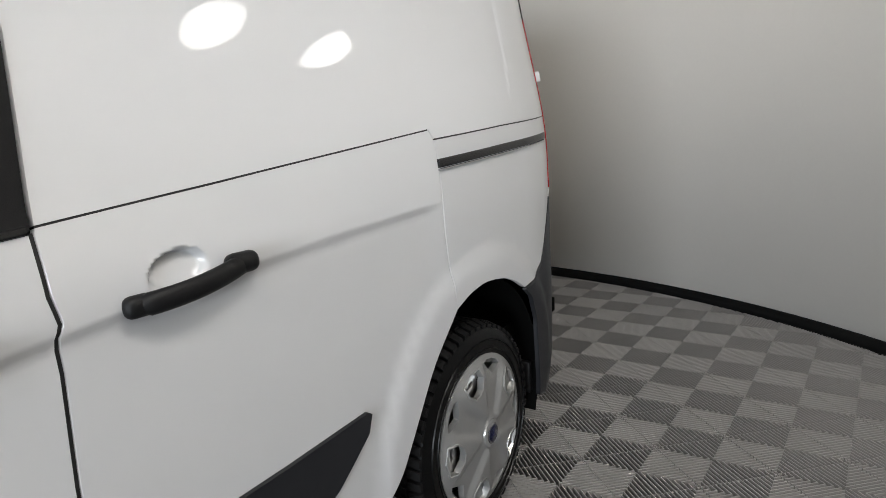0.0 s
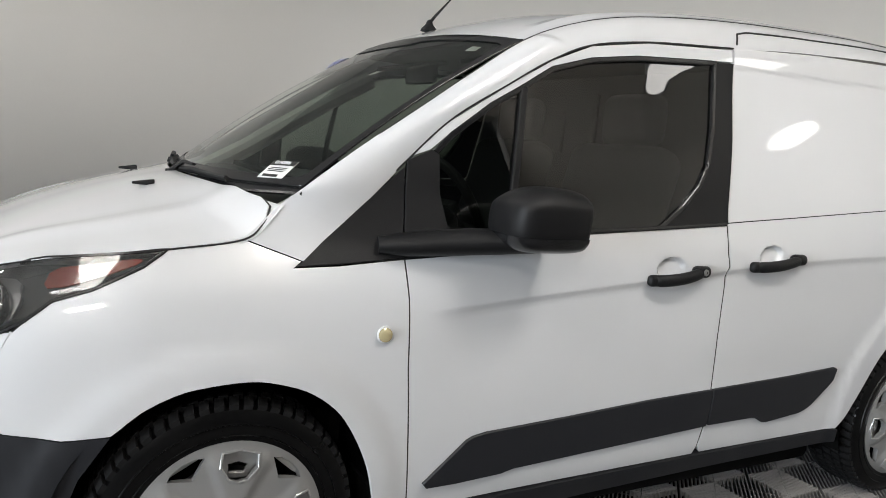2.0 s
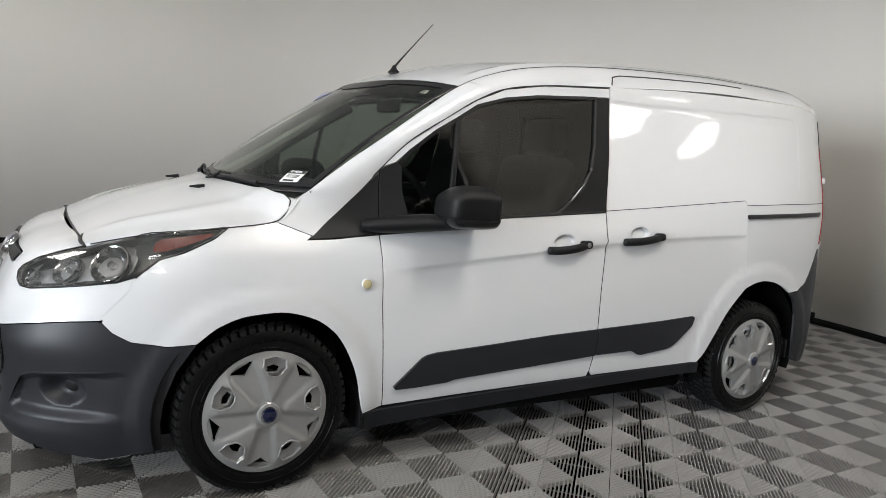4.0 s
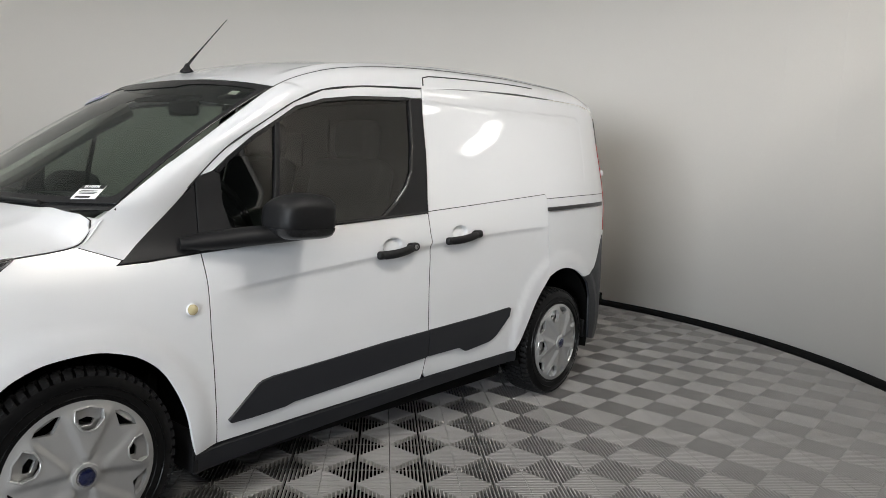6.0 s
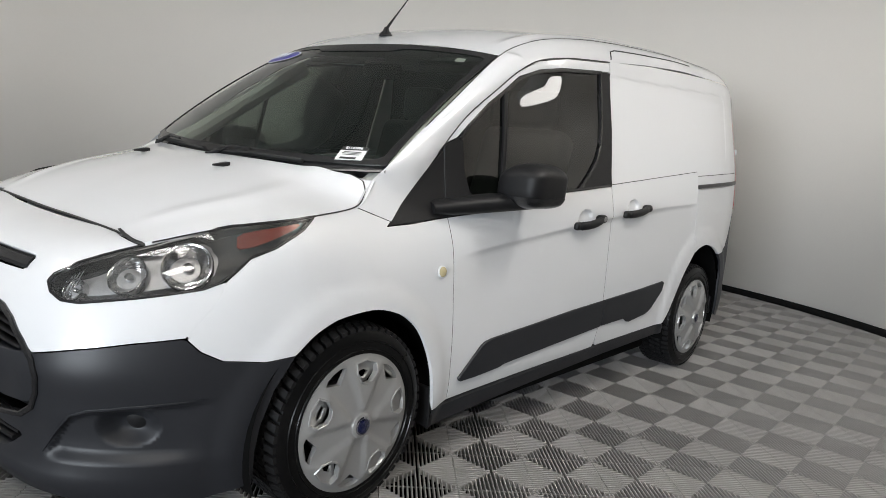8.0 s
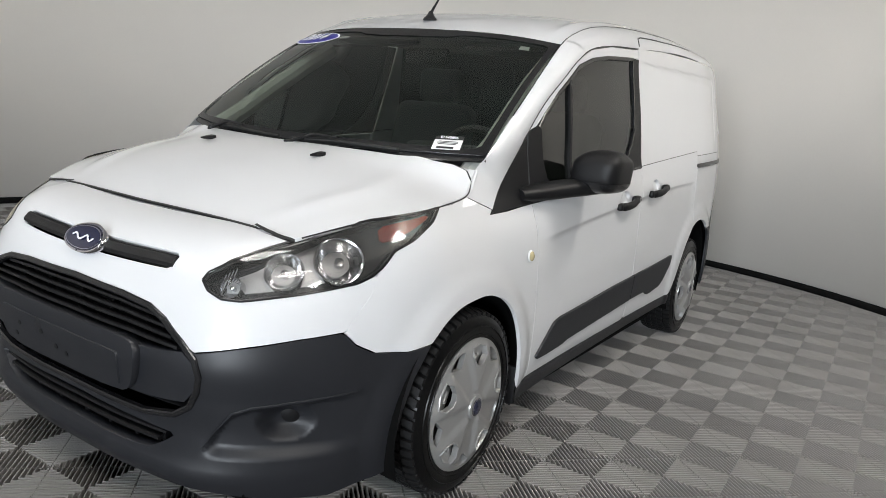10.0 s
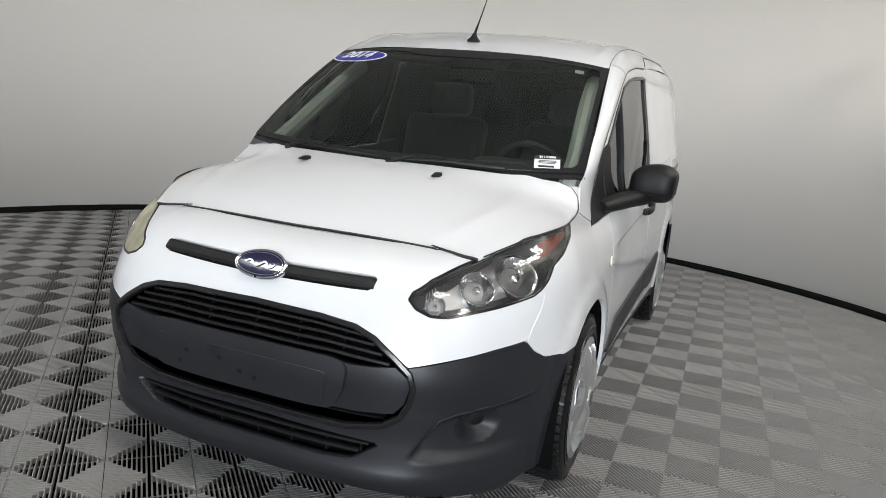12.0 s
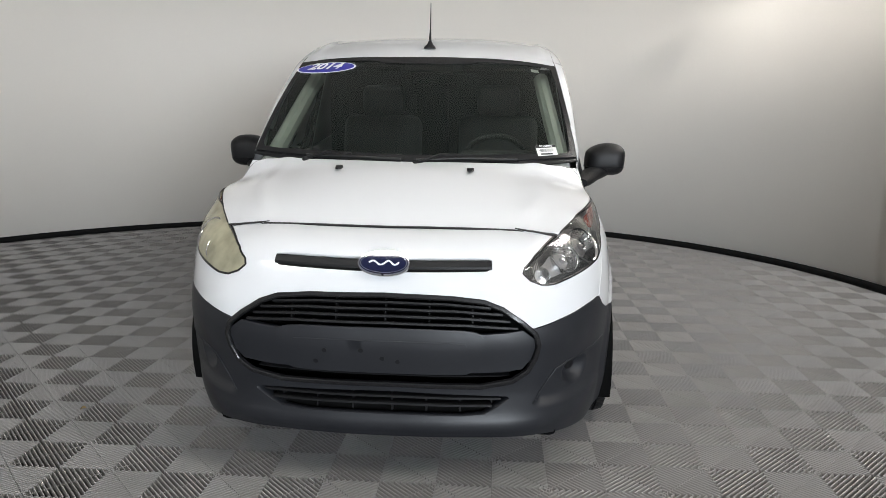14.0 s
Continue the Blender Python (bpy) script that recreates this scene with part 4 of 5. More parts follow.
sheet("windscreen_border", [(-1, 0), (1, 0), (1, 1), (-1, 1)], GLOSSB, ws, screen, "black border of the windscreen", gap=.002, step=.06, edge=.03, depth=.006, holes=[FRIT_HOLE], hole_depth=.001, lift=.003)
bar("cowl", [(-1.0, .0), (-.8, -.010), (-.5, -.018), (0, -.020), (.5, -.018), (.8, -.010), (1.0, .0)], GLOSSB, van, screen, .036, .006, "black cowl strip", lift=-.008)
for a, b, c in (((.02, -.004), (.30, .006), (.62, -.010)), ((-.62, -.010), (-.34, .002), (-.06, -.002))):
    wp = bar("wiper", [a, b, c], RUBBER, van, screen, .011, .014, "black wiper blade", lift=.012, step=.05)
    arm = tube_bm([Vector(screen(a[0], a[1] - .03)) + Vector((-.01, 0, .012)), Vector(screen((a[0] + b[0]) / 2, a[1] + .012)) + Vector((-.014, 0, .026)), Vector(screen(b[0], b[1] + .004)) + Vector((-.014, 0, .022))], [.011, .008, .006], 8, .7)
    part("wiper_arm", arm, BLACK, wp)
    part("wiper_pivot", lathe_bm([(.0005, .016), (.012, .014), (.016, 0), (.016, -.01)], 16, "Z", tuple(Vector(screen(a[0], a[1] - .03)) + Vector((-.01, 0, .006)))), BLACK, wp)

# aerial
an = part("aerial", lathe_bm([(.030, 0), (.027, .008), (.014, .022), (.009, .036), (.006, .04)], 20, "Z", (.845, .005, 1.662)), BLACK, van, "black roof aerial")
part("aerial_mast", tube_bm([(.845, .005, 1.69), (.868, .007, 1.72), (.915, .009, 1.775), (1.054, .018, 1.934)], [.006, .0055, .003, .0018], 8), BLACK, an)

# stickers on the windscreen
o = [(-.755 + .245 * math.cos(2 * math.pi * k / 40), .875 + .072 * math.sin(2 * math.pi * k / 40)) for k in range(40)]
st = sheet("year_sticker", o, STICK_WHITE, van, screen, "white-edged blue oval sticker", gap=0, step=.1, edge=.03, depth=.001, lift=.005)
o = [(-.755 + .230 * math.cos(2 * math.pi * k / 40), .875 + .063 * math.sin(2 * math.pi * k / 40)) for k in range(40)]
sheet("sticker_field", o, STICK_BLUE, st, screen, gap=0, step=.1, edge=.03, depth=.001, lift=.0065)


def lettering(name, text, m, size, mat, parent, shear=0.0, bold=0.0):
    cu = bpy.data.curves.new(name, "FONT")
    cu.body, cu.size, cu.align_x, cu.align_y, cu.shear, cu.offset, cu.extrude = text, size, "CENTER", "CENTER", shear, bold, .0004
    cu.materials.append(mat)
    tmp = new(name + "_curve", cu)
    dg = bpy.context.evaluated_depsgraph_get()
    me = bpy.data.meshes.new_from_object(tmp.evaluated_get(dg))
    bpy.data.objects.remove(tmp)
    me.transform(m)
    ob = new(name, me)
    ob.parent = parent
    return ob


lettering("sticker_year", "2014", frame_on(screen, -.755, .872, .013) @ pose(0, 0, 0, 0, 0, -3), .094, STICK_WHITE, st, .25, .0022)
tg = sheet("stock_tag", [(.755, .020), (.880, .024), (.868, .106), (.742, .102)], PAPER, van, screen, "white paper tag with a black head line", gap=0, step=.05, edge=.03, depth=.001, lift=.005)
sheet("tag_head", [(.746, .080), (.872, .084), (.868, .106), (.742, .102)], INK, tg, screen, gap=0, step=.05, edge=.03, depth=0, lift=.0062)
lettering("tag_number", "E1143896", frame_on(screen, .807, .0930, .0085), .0158, STICK_WHITE, tg, 0, .0004)
for k, (z, w) in enumerate(((.070, .042), (.062, .046), (.054, .040), (.032, .038))):
    bar("tag_line", [(.811 - w, z), (.811 + w, z)], INK, tg, screen, .0025 if k < 3 else .009, .0006, lift=.0064)
sheet("mirror_sticker", [(.80, .885), (.86, .885), (.85, .925), (.795, .925)], PAPER, van, screen, "small white sticker", gap=0, step=.05, edge=.03, depth=0, lift=-.004)

# ---- wheels ----
def cap_surface(a, b):
    r = math.hypot(a, b)
    th = math.atan2(b, a)
    d = .030 - .024 * (r / .214) ** 2.4
    ridge = abs(((th - SPOKE0) / (2 * math.pi / 5) + .5) % 1 - .5) * (2 * math.pi / 5) * r
    half = .006 + .44 * (r - .045)
    d += .011 * smooth01((half - ridge) / .026 + .5) * smooth01((r - .043) / .012) * smooth01((.212 - r) / .05)
    d -= .004 * smooth01((r - .04) / .03) * smooth01((.19 - r) / .05)
    d += .008 * smooth01((.042 - r) / .010)
    return (a, b, d)


SPOKE0 = radians(90)


def polar_hole(mid, pts):
    return [(r * math.cos(mid + radians(a)), r * math.sin(mid + radians(a))) for r, a in pts]


def wheel(name, place, side, turn):
    """A wheel with a silver ten-window cover; its axle lies along y, outer face to -y."""
    w = empty(name, "", "", place=place)
    w.rotation_euler = (0, turn, 0) if side < 0 else (0, turn, math.pi)
    prof = [(.205, .09), (.218, .100), (.245, .106), (.275, .103), (.295, .094), (.301, .078), (.303, .05), (.303, -.05), (.301, -.078), (.295, -.094), (.275, -.103), (.245, -.106), (.218, -.100), (.205, -.09)]
    tyre = part("tyre", lathe_bm(prof, 72, "Y", closed=True), TYRE, w, "worn black tyre")
    # tread blocks
    verts, faces = [], []
    rows = ((-.094, -.060, 0), (-.052, -.022, .5), (-.016, .016, .2), (.022, .052, .7), (.060, .094, .1))
    for y0, y1, ph in rows:
        n = 58
        for k in range(n):
            a0, a1 = 2 * math.pi * (k + ph) / n, 2 * math.pi * (k + ph + .66) / n
            sk = .02 * (1 if y0 > 0 else -1)
            o = len(verts)
            for rr in (.290, .3155):
                for yy, aa in ((y0, a0), (y1, a0 + sk), (y1, a1 + sk), (y0, a1)):
                    r2 = rr - (.009 if abs(yy) > .08 else 0)
                    verts.append((r2 * math.cos(aa), yy, r2 * math.sin(aa)))
            faces += [(o + 4, o + 5, o + 6, o + 7), (o, o + 1, o + 5, o + 4), (o + 1, o + 2, o + 6, o + 5), (o + 2, o + 3, o + 7, o + 6), (o + 3, o, o + 4, o + 7)]
    mesh_object("tread", verts, faces, TREAD, tyre, smooth=False)
    for r in (.236, .262):
        part("sidewall_ring", lathe_bm([(r, -.1035), (r + .002, -.1075), (r + .004, -.1035)], 64, "Y", closed=True), TYRE, tyre)
    part("rim", lathe_bm([(.208, .09), (.200, -.085), (.206, -.098), (.214, -.100), (.216, -.09), (.21, .09)], 64, "Y", closed=True), SILVER, w, "steel rim")
    part("brake_disc", lathe_bm([(.14, -.03), (.14, -.045), (.06, -.05), (.05, -.03)], 40, "Y", closed=True), STEEL, w)
    part("rim_well", lathe_bm([(.2, -.02), (.02, -.02), (.02, -.025), (.2, -.025)], 40, "Y", closed=True), INNER, w)
    holes = []
    for k in range(5):
        a = SPOKE0 + 2 * math.pi * k / 5
        holes.append(polar_hole(a, [(.135, -9), (.128, 0), (.135, 9), (.165, 14.5), (.192, 12), (.197, 0), (.192, -12), (.165, -14.5)]))
        holes.append(polar_hole(a + math.pi / 5, [(.158, 0), (.192, 13), (.199, 8), (.201, 0), (.199, -8), (.192, -13)]))
    outer = [(.214 * math.cos(2 * math.pi * k / 72), .214 * math.sin(2 * math.pi * k / 72)) for k in range(72)]
    cover = sheet("wheel_cover", outer, SILVER, None, cap_surface, "silver plastic wheel cover", gap=0, step=.0062, edge=.009, holes=holes, depth=.02, hole_depth=.020)
    own = cover.data.attributes.get("custom_normal")
    if own is not None:
        cover.data.attributes.remove(own)
    welded = bmesh.new()
    welded.from_mesh(cover.data)
    bmesh.ops.remove_doubles(welded, verts=welded.verts[:], dist=1e-5)
    for e in welded.edges:
        e.smooth = len(e.link_faces) == 2 and e.calc_face_angle() < radians(38)
    welded.to_mesh(cover.data)
    welded.free()
    cover.parent = w
    cover.matrix_basis = pose(0, -.099, 0, 90, 0, 0) @ Matrix.Diagonal((1.05, 1.05, 1, 1))
    # pocket floors
    for k in range(5):
        a = SPOKE0 + 2 * math.pi * k / 5
        ring = polar_hole(a, [(.131, -11), (.125, 0), (.131, 11), (.163, 16), (.196, 13.5), (.200, 0), (.196, -13.5), (.163, -16)])
        eye = polar_hole(a, [(.138, -7), (.138, 7), (.160, 8), (.166, 0), (.160, -8)])
        fl = sheet("pocket_floor", ring, SILVER, None, lambda p, q: (p, q, .002 + .16 * (math.hypot(p, q) - .16)), gap=0, step=.02, edge=.02, depth=0, holes=[eye], hole_depth=.01)
        fl.parent = cover
        fl = sheet("pocket_floor", polar_hole(a + math.pi / 5, [(.186, 8), (.195, 14), (.203, 8), (.205, 0), (.203, -8), (.195, -14), (.186, -8)]), SILVER, None, lambda p, q: (p, q, -.012 + .55 * (math.hypot(p, q) - .18)), gap=0, step=.02, edge=.02, depth=0)
        fl.parent = cover
        bead = holes[2 * k] + holes[2 * k][:1]
        bd = bar("pocket_bead", bead, SILVER, None, cap_surface, .006, .006)
        bd.parent = cover
    for r0, mat, h0, nm in ((.037, SILVER, .040, "hub_ring"), (.030, CHROME, .0425, "badge_rim"), (.027, BLUE, .0435, "hub_badge")):
        c = part(nm, lathe_bm([(.0005, h0 + .001), (r0 * .8, h0), (r0, h0 - .003), (r0 + .003, h0 - .012)], 32, "Z"), mat, cover)
    return w


wheels = []
for x, y, z, s, turn in ((.02, -.745, .312, -1, .1), (2.70, -.775, .312, -1, .9), (.02, .745, .312, 1, .4), (2.70, .775, .312, 1, .2)):
    if not wheels:
        w = wheel("wheel", (x, y, z), s, turn)
        w.parent = van
    else:
        w = copy_thing(wheels[0], pose(x, y, z, 0, math.degrees(turn), 0 if s < 0 else 180))
    wheels.append(w)


# wheel wells, liners, underbody
def well(cx, cz, r, y0, y1, name, a0=-25, a1=205):
    bm = bmesh.new()
    n = 28
    rings = []
    for k in range(n + 1):
        a = radians(a0 + (a1 - a0) * k / n)
        rings.append([bm.verts.new((cx + r * math.cos(a), y, cz + r * math.sin(a))) for y in (y0, y1)])
    for p, q in zip(rings, rings[1:]):
        bm.faces.new((p[0], p[1], q[1], q[0]))
    bm.faces.new([p[1] for p in rings])
    return part(name, bm, INNER, van, "black wheel arch liner")


for s in (-1, 1):
    well(.02, .31, .385, s * .838, s * .40, "wheel_arch_liner", -12, 200)
    well(2.70, .36, .395, s * .872, s * .45, "wheel_arch_liner", -20, 200)
    part("mud_flap", box_bm((.025, .20, .15), (.405, s * .735, .265), bevel=.008), BLACK, van, "black mud flap")
    part("mud_flap", box_bm((.025, .17, .11), (3.08, s * .77, .335), bevel=.008), BLACK, van, "black mud flap")
sheet_r = sheet("rear_bumper", [(4.375, .676), (4.46, .687), (4.54, .722), (4.58, .777), (4.66, .93), (4.75, .715), (U_END - .003, .69), (U_END - .003, .25), (4.62, .25), (4.50, .28), (4.47, .40), (4.455, .56), (4.42, .64)], BUMPER, van, left, "dark grey plastic rear bumper", lift=.002)
sheet("rear_bumper", [(4.375, .676), (4.46, .687), (4.54, .722), (4.58, .777), (4.66, .93), (4.75, .715), (U_END - .003, .69), (U_END - .003, .25), (4.62, .25), (4.50, .28), (4.47, .40), (4.455, .56), (4.42, .64)], BUMPER, van, left, "dark grey plastic rear bumper", lift=.002, side=1)
part("underbody", box_bm((3.95, 1.20, .17), (1.27, 0, .245), bevel=.03), INNER, van, "dark underbody")
part("underbody", box_bm((1.85, 1.60, .14), (1.34, 0, .242), bevel=.03), INNER, van, "dark underbody")
part("cargo_floor", box_bm((2.0, 1.6, .05), (2.4, 0, .50)), INNER, van)
# near-black boxes that put shade behind the door gaps
for s in (-1, 1):
    part("inner_sill", box_bm((1.70, .02, .48), (1.44, s * .775, .55)), INNER, van)
    part("inner_side", box_bm((1.10, .02, .62), (2.45, s * .715, 1.30)), INNER, van)
    part("inner_front", box_bm((.20, .02, .30), (.48, s * .755, .62)), INNER, van)
part("firewall", box_bm((.03, 1.40, .75), (.32, 0, .72)), INNER, van)
# plain black block, added so no lit floor shows through the grille
part("engine_bay", box_bm((.74, .92, .44), (-.20, 0, .46)), INNER, van)

# ---- cab ----
dash = part("dashboard", box_bm((.52, 1.36, .16), (.42, 0, 1.00), bevel=.06, segs=4), DASH, van, "charcoal dashboard")
part("instrument_hood", box_bm((.22, .38, .10), (.56, -.36, 1.08), bevel=.04, segs=3), DASH, dash)
tor = lathe_bm([(.185 + .016 * math.cos(2 * math.pi * k / 10), .016 * math.sin(2 * math.pi * k / 10)) for k in range(10)], 40, "X", closed=True)
bmesh.ops.transform(tor, matrix=pose(.80, -.36, 1.03, 0, -24, 0), verts=tor.verts)
sw = part("steering_wheel", tor, DASH, van, "black steering wheel")
part("steering_hub", box_bm((.05, .15, .12), bevel=.02, m=pose(0, 0, 0, 0, -24, 0), place=(.79, -.36, 1.02)), DASH, sw)
for a in (0, 180, 270):
    part("wheel_spoke", box_bm((.02, .10, .032), bevel=.006, m=pose(.80, -.36, 1.03, 0, -24, 0) @ pose(0, 0, 0, a, 0, 0) @ pose(0, .12, 0)), DASH, sw)


def cab_seat(y):
    s = empty("cab_seat", "grey vinyl cab seat with a head rest", "seat", group="cab seats", place=(1.18, y, .55))
    part("seat_cushion", box_bm((.50, .50, .17), (0, 0, .08), bevel=.06, segs=4), SEAT, s)
    bm = box_bm((.16, .50, .62), bevel=.065, segs=4, m=pose(0, 0, 0, 0, 14, 0), place=(.27, 0, .46))
    part("backrest", bm, SEAT, s)
    part("head_rest", box_bm((.11, .27, .19), (.36, 0, .86), bevel=.045, segs=4), SEAT, s)
    for d in (-.06, .06):
        part("head_rest_post", tube_bm([(.34, d, .74), (.355, d, .80)], .007, 8), CHROME, s)
    return s


cab_seat(-.37)
cab_seat(.37)
part("bulkhead", box_bm((.03, 1.42, 1.12), (1.66, 0, 1.05), bevel=.01), LINING, van, "cab bulkhead toned dark for cab shade")
part("bulkhead_rib", box_bm((.02, .03, .95), (1.635, -.03, 1.05), bevel=.006), DASH, van)
part("bulkhead_vent", box_bm((.02, .14, .18), (1.635, .22, 1.36), bevel=.006), DASH, van)
part("cab_headlining", box_bm((.80, 1.24, .02), (1.28, 0, 1.60), bevel=.008), LINING, van, "headlining toned dark for cab shade")
for s in (-1, 1):
    part("pillar_lining", tube_bm([(.16, s * .668, 1.03), (.36, s * .655, 1.15), (.55, s * .630, 1.285), (.71, s * .610, 1.395), (.88, s * .595, 1.50)], .04, 10), PILLARM, van, "pale grey pillar lining")
    part("sun_visor", box_bm((.14, .40, .02), (.96, s * .36, 1.565), bevel=.008, m=pose(0, 0, 0, 0, -14, 0)), LINING, van, "sun visor toned dark for cab shade")
    part("door_lining", box_bm((1.0, .03, .55), (1.05, s * .775, .76), bevel=.01), DASH, van)
part("rear_view_mirror", box_bm((.03, .22, .07), (.82, -.02, 1.50), bevel=.015), GLOSSB, van, "rear view mirror")


def settle(ob):
    """The off side stands a little wider and higher than the near side."""
    if ob.type != "MESH" or ob.parent in wheels or ob in wheels:
        return
    me = ob.data
    n = len(me.vertices)
    co = np.empty(n * 3)
    me.vertices.foreach_get("co", co)
    co = co.reshape(n, 3)
    y = np.maximum(co[:, 1], 0)
    co[:, 1] += .05 * y / (y + .2)
    co[:, 2] += .036 * y * y / (y + .15)
    me.vertices.foreach_set("co", co.ravel())
    me.update()


wheel_parts = {o for w in wheels for o in w.children_recursive}
for ob in van.children_recursive:
    if ob not in wheel_parts and ob.matrix_basis == Matrix.Identity(4):
        settle(ob)


# ---- the booth ----
CX, CY, CR = 1.31, 1.01, 4.52


def wall_line():
    """Plan of the round wall, inner face, with a straight end towards the front."""
    pts = []
    for k in range(0, 65):
        a = radians(-76.5 + 166.5 * k / 64)
        d = CR + .10 * (abs(math.sin(2 * a)) - .6)
        pts.append((CX + d * math.cos(a), CY + d * math.sin(a)))
    pts.append((FRONT_X, CY + CR + .02))
    return pts


def extrude_line(line, z0, z1, thick, out):
    verts, faces = [], []
    n = len(line)
    for k, p in enumerate(line):
        a, b = Vector(line[max(k - 1, 0)]), Vector(line[min(k + 1, n - 1)])
        t = (b - a).normalized()
        nrm = Vector((t.y, -t.x)) * out
        q = Vector(p) + nrm * thick
        verts += [(p[0], p[1], z0), (p[0], p[1], z1), (q.x, q.y, z1), (q.x, q.y, z0)]
    for k in range(n - 1):
        for j in range(4):
            faces.append((4 * k + j, 4 * k + (j + 1) % 4, 4 * (k + 1) + (j + 1) % 4, 4 * (k + 1) + j))
    faces += [(0, 1, 2, 3), tuple(4 * (n - 1) + j for j in range(4))[::-1]]
    return verts, faces


LINE = wall_line()
v, f = extrude_line(LINE, -.02, CEIL, .15, 1)
tagged(mesh_object("wall_round", v, f, WALL), "curved warm grey painted booth wall", "wall", kind="structure")


def joined(boxes, name, mat, label):
    bm = bmesh.new()
    tmp = bpy.data.meshes.new("tmp")
    for size, place in boxes:
        one = box_bm(size, place)
        one.to_mesh(tmp)
        bm.from_mesh(tmp)
        one.free()
    bpy.data.meshes.remove(tmp)
    return tagged(part(name, bm, mat, smooth=False), label, "wall", kind="structure")


Y0, Y1 = DOOR_Y - DOOR_W / 2, DOOR_Y + DOOR_W / 2
YN = CY + CR + .02
joined([((.15, Y0 + HALL_D, CEIL), (FRONT_X - .075, (Y0 - HALL_D) / 2, CEIL / 2)), ((.15, YN - Y1, CEIL), (FRONT_X - .075, (YN + Y1) / 2, CEIL / 2)),
        ((.15, DOOR_W, CEIL - 3.3), (FRONT_X - .075, DOOR_Y, (CEIL + 3.3) / 2))], "wall_front", WALL, "plain grey wall with an open vehicle door")
# the side that is open to a dark hall, with a header over the wide opening
HX, HY = LINE[0]
joined([((HX - FRONT_X, .15, CEIL - 3.05), ((HX + FRONT_X) / 2, HY - .075, (CEIL + 3.05) / 2))], "wall_header", WALL, "plain grey header wall over a wide opening")
joined([((HX - FRONT_X + .3, .15, CEIL), ((HX + FRONT_X) / 2, -HALL_D - .075, CEIL / 2)), ((.15, HALL_D + HY - .02, CEIL), (HX + .235, (HY - HALL_D) / 2 - .1, CEIL / 2))], "wall_hall", HALLM, "hall wall beside the booth, blackened as if unlit")
bm = box_bm((.02, DOOR_W + 3, 4), (FRONT_X - 2.3, DOOR_Y, 1.9))
tagged(part("backdrop", bm, SKYM, smooth=False), "pale daylight outside the vehicle door", "sky", kind="structure")
v, f = extrude_line(LINE, -.01, .058, .022, -1)
tagged(mesh_object("baseboard", v, f, BASE), "black rubber skirting along the curved wall", "skirting", kind="structure")


def ceiling_slab(name, y0, y1, mat, label):
    v = [(x, y, z) for z in (CEIL, CEIL + .1) for x, y in ((FRONT_X - .4, y0), (6.4, y0), (6.4, y1), (FRONT_X - .4, y1))]
    return tagged(mesh_object(name, v, [(3, 2, 1, 0), (4, 5, 6, 7), (0, 1, 5, 4), (1, 2, 6, 5), (2, 3, 7, 6), (3, 0, 4, 7)], mat, smooth=False), label, "ceiling", kind="structure")


ceiling_slab("ceiling", HY - .15, 6, CEILM, "pale grey painted ceiling")
ceiling_slab("ceiling_hall", -HALL_D - .3, HY - .15, HALLM, "hall ceiling beside the booth, blackened as if unlit")
for a in (-31, -38.2):
    d = CR + .10 * (abs(math.sin(2 * radians(a))) - .6) - .001
    x, y = CX + d * math.cos(radians(a)), CY + d * math.sin(radians(a))
    tagged(part("wall_seam", box_bm((.002, .003, CEIL - 1.6), bevel=.0008, m=pose(0, 0, 0, 0, 0, a), place=(x, y, (CEIL + 1.6) / 2)), WALL), "thin light joint between wall panels", "wall joint", kind="structure")

# square ceiling fill lamps at guessed places, each with four bright fields
first = None
for x, y, watts in PANELS:
    if first is None:
        first = empty("ceiling_lamp", "square ceiling fill lamp with four bright fields, place guessed", "lamp", group="ceiling lamps", place=(x, y, CEIL))
        part("lamp_frame", box_bm((.96, .96, .07), (0, 0, -.035), bevel=.01), LAMPR, first)
        for dx in (-.235, .235):
            for dy in (-.235, .235):
                part("lamp_field", box_bm((.40, .40, .012), (dx, dy, -.076), bevel=.003), LAMPM, first, "glowing field")
    else:
        copy_thing(first, pose(x, y, CEIL))
# round pendant lamps
first = None
for x, y, z in PENDANTS:
    if first is None:
        r = PEND_D / 2
        first = empty("pendant_lamp", "round white pendant lamp hung from the ceiling", "lamp", group="pendant lamps", place=(x, y, z))
        part("lamp_drum", lathe_bm([(r + .008, -.014), (r + .012, 0), (r + .01, .05), (.06, .10), (.05, .07), (r - .02, .03), (r, -.014)], 48, "Z", closed=True), PENDR, first)
        part("diffuser", lathe_bm([(.001, -.012), (r, -.012), (r, .0), (.001, .004)], 48, "Z"), PENDM, first, "glowing diffuser")
        part("hanging_rod", tube_bm([(0, 0, .08), (0, 0, CEIL - z)], .006, 8), PENDR, first)
    else:
        copy_thing(first, pose(x, y, z))

# small work light with four bright fields, hung under the ceiling
x, y, z = LED
led = empty("work_light", "small black work light with four bright fields", "lamp", place=(x, y, z))
led.matrix_basis = look((x, y, z), (1.4, -.75, 1.5)) @ pose(0, 0, 0)
part("lamp_housing", box_bm((.085, .085, .04), (0, 0, .025), bevel=.008), GLOSSB, led)
for dx in (-.018, .018):
    for dy in (-.018, .018):
        part("lamp_field", box_bm((.028, .028, .008), (dx, dy, .002), bevel=.002), LAMPM, led, "glowing field")
rod = part("hanging_rod", tube_bm([(x, y, z + .05), (x, y, CEIL)], .01, 8), GLOSSB)
rod.parent = led
rod.matrix_parent_inverse = led.matrix_basis.inverted()

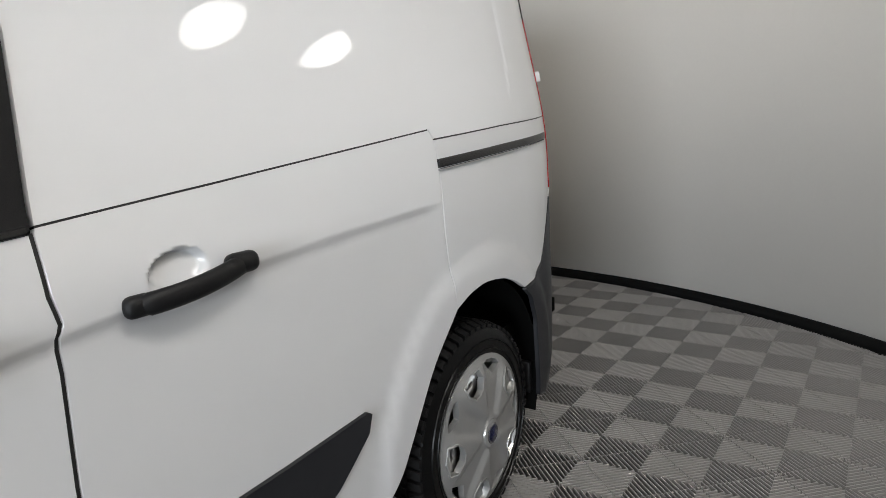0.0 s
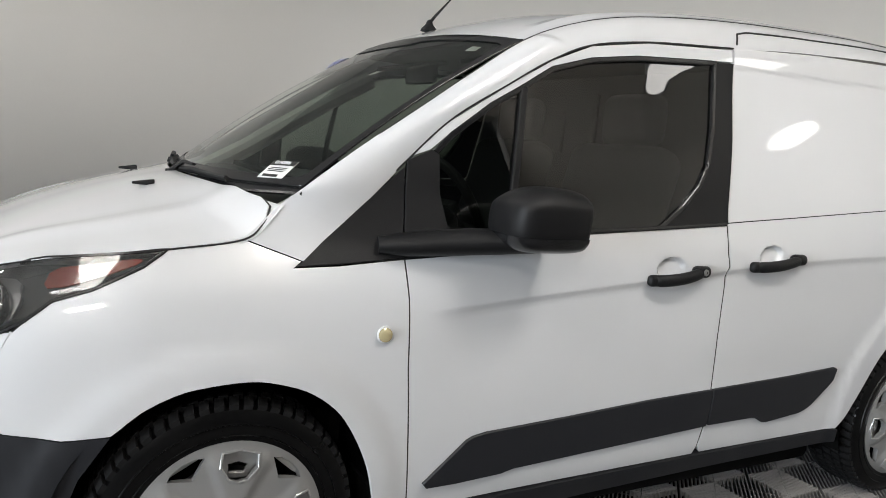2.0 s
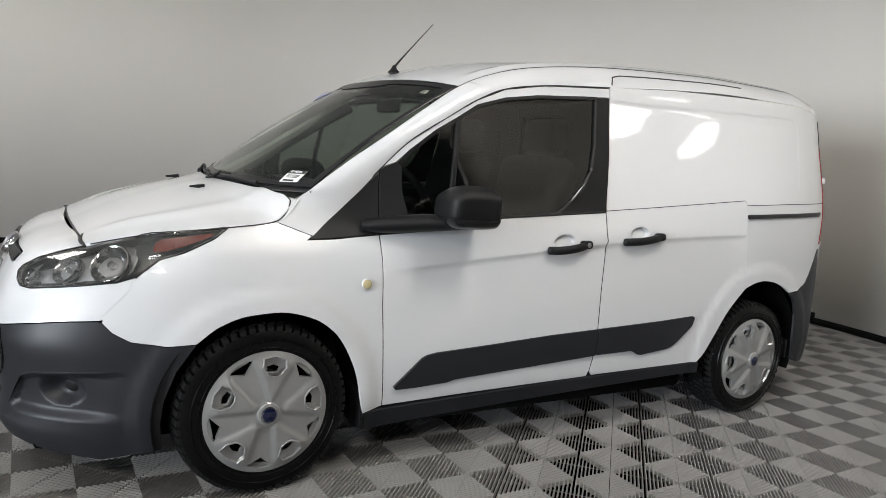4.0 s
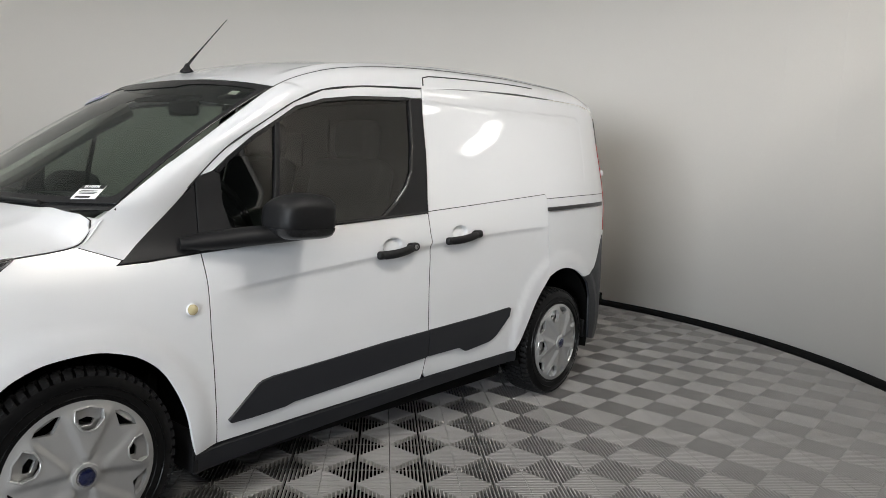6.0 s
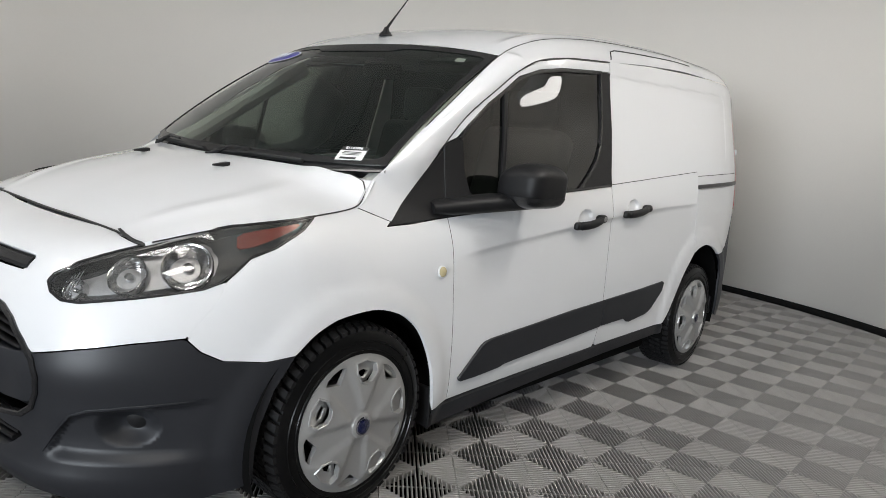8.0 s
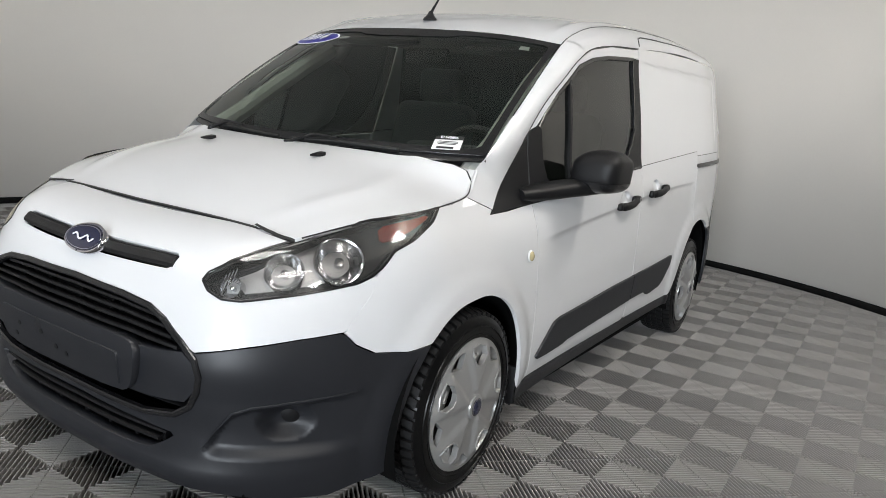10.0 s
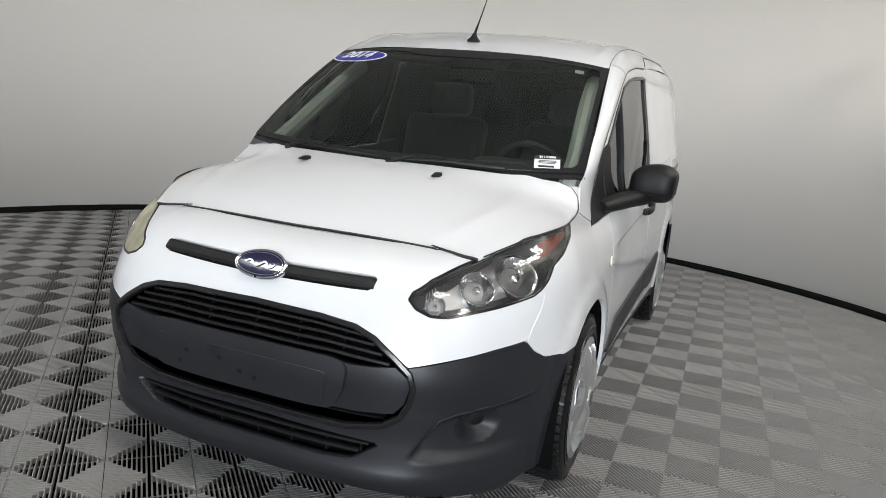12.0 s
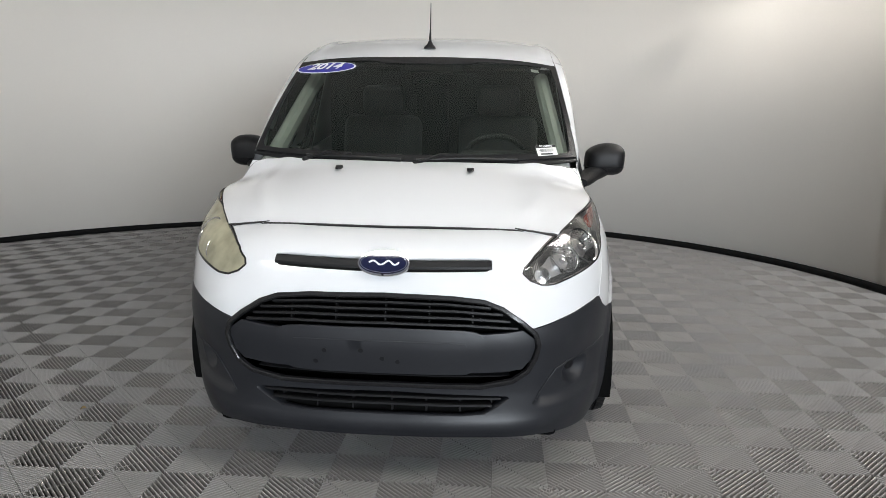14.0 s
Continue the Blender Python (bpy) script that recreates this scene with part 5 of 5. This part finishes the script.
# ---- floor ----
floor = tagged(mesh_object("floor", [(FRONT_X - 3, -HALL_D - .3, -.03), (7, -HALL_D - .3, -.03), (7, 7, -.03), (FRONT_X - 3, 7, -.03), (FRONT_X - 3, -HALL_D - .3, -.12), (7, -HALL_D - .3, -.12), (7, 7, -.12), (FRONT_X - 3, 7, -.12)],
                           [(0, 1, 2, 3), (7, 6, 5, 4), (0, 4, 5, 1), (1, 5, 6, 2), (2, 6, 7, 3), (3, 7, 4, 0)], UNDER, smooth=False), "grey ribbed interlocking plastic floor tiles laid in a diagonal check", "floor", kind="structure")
PITCH = .2
DIAG = PITCH * math.sqrt(2)
FX, FY = .434, .032


def tile_geometry():
    """One tile with its edges along the axes: four triangles of ribs that run in from each edge to the middle."""
    verts, faces = [], []
    n = 18
    h = DIAG / 2
    p = DIAG / n
    for q in range(4):
        c, s = round(math.cos(q * math.pi / 2)), round(math.sin(q * math.pi / 2))
        for k in range(n):
            x = -h + (k + .5) * p
            far = -max(abs(x) - .3 * p, 0)
            o = len(verts)
            for w, zz in ((-.188, -.024), (-.18, -.0055), (-.10, 0), (.10, 0), (.18, -.0055), (.188, -.024)):
                a = x + w * p
                for b in (-h + .0019, min(far, -abs(a) - .0004)):
                    verts.append((c * a - s * b, s * a + c * b, zz))
            for i in range(0, 10, 2):
                faces.append((o + i, o + i + 2, o + i + 3, o + i + 1))
            faces += [(o, o + 2, o + 4, o + 6, o + 8, o + 10)[::-1], (o + 1, o + 3, o + 5, o + 7, o + 9, o + 11)]
        # cross bar under the ribs and the tile's edge strip
        o = len(verts)
        for a, b in ((-h + .001, -h + .001), (h - .001, -h + .001), (h - .004, -h + .004), (-h + .004, -h + .004)):
            verts.append((c * a - s * b, s * a + c * b, -.006))
        faces.append((o, o + 1, o + 2, o + 3))
    return verts, faces


tv, tf = tile_geometry()
tile_me = bpy.data.meshes.new("floor_tile")
tile_me.from_pydata(tv, [], tf)
tile_me.materials.append(TILE)
spots = []
for i in range(-40, 40):
    for j in range(-40, 40):
        if (i + j) % 2:
            continue
        x, y = FX + PITCH * i, FY + PITCH * j
        a = math.degrees(math.atan2(y - CY, x - CX))
        r = math.hypot(x - CX, y - CY)
        ok = r < CR + .2 if x > CX else (-4.6 < x and -5.3 < y < CY + CR + .1)
        if x > CX and y < -3.0 and not r < CR + .2:
            ok = False
        if ok:
            spots.append((x, y))
near = sorted(spots, key=lambda p: abs(math.hypot(p[0] - .6, p[1] + .2) - 2.0) + .8 * max(0, p[1] - .6))
for x, y in near[:300]:
    ob = new("tile", tile_me)
    ob.parent = floor
    ob.matrix_basis = pose(x, y, 0, 0, 0, 45)
c45 = math.sqrt(.5)
base = np.array(tv)
rot = np.column_stack([(base[:, 0] - base[:, 1]) * c45, (base[:, 0] + base[:, 1]) * c45, base[:, 2]])
rest = near[300:]
allv = np.concatenate([rot + np.array((x, y, 0)) for x, y in rest])
allf = [tuple(i + k * len(tv) for i in fc) for k in range(len(rest)) for fc in tf]
tagged(mesh_object("tile_field", allv.tolist(), allf, TILE, floor, smooth=False), "", "", kind="stuff")

# bits of dry leaf on the floor
rnd = random.Random(4)
for x, y, a in ((-1.35, .62, 20), (-1.52, .50, 70), (-1.95, -1.30, 10), (-1.05, .95, 50), (-1.9, -.25, 120), (-.25, 1.45, 0), (-1.2, -1.25, 80)):
    bm = bmesh.new()
    ps = [bm.verts.new((.022 * math.cos(t), .009 * math.sin(t) * (1 + .3 * math.cos(t)), .004 * math.sin(2 * t) + .004)) for t in [2 * math.pi * k / 10 for k in range(10)]]
    mid = bm.verts.new((0, 0, .008))
    for k in range(10):
        bm.faces.new((ps[k], ps[(k + 1) % 10], mid))
    bmesh.ops.solidify(bm, geom=bm.faces[:], thickness=.001)
    ob = part("dry_leaf", bm, LEAFM)
    ob.matrix_basis = pose(x, y, .001, 0, 0, a)
    tagged(ob, "small dry leaf scrap lying on the floor tiles", "leaf", group="leaf scraps")
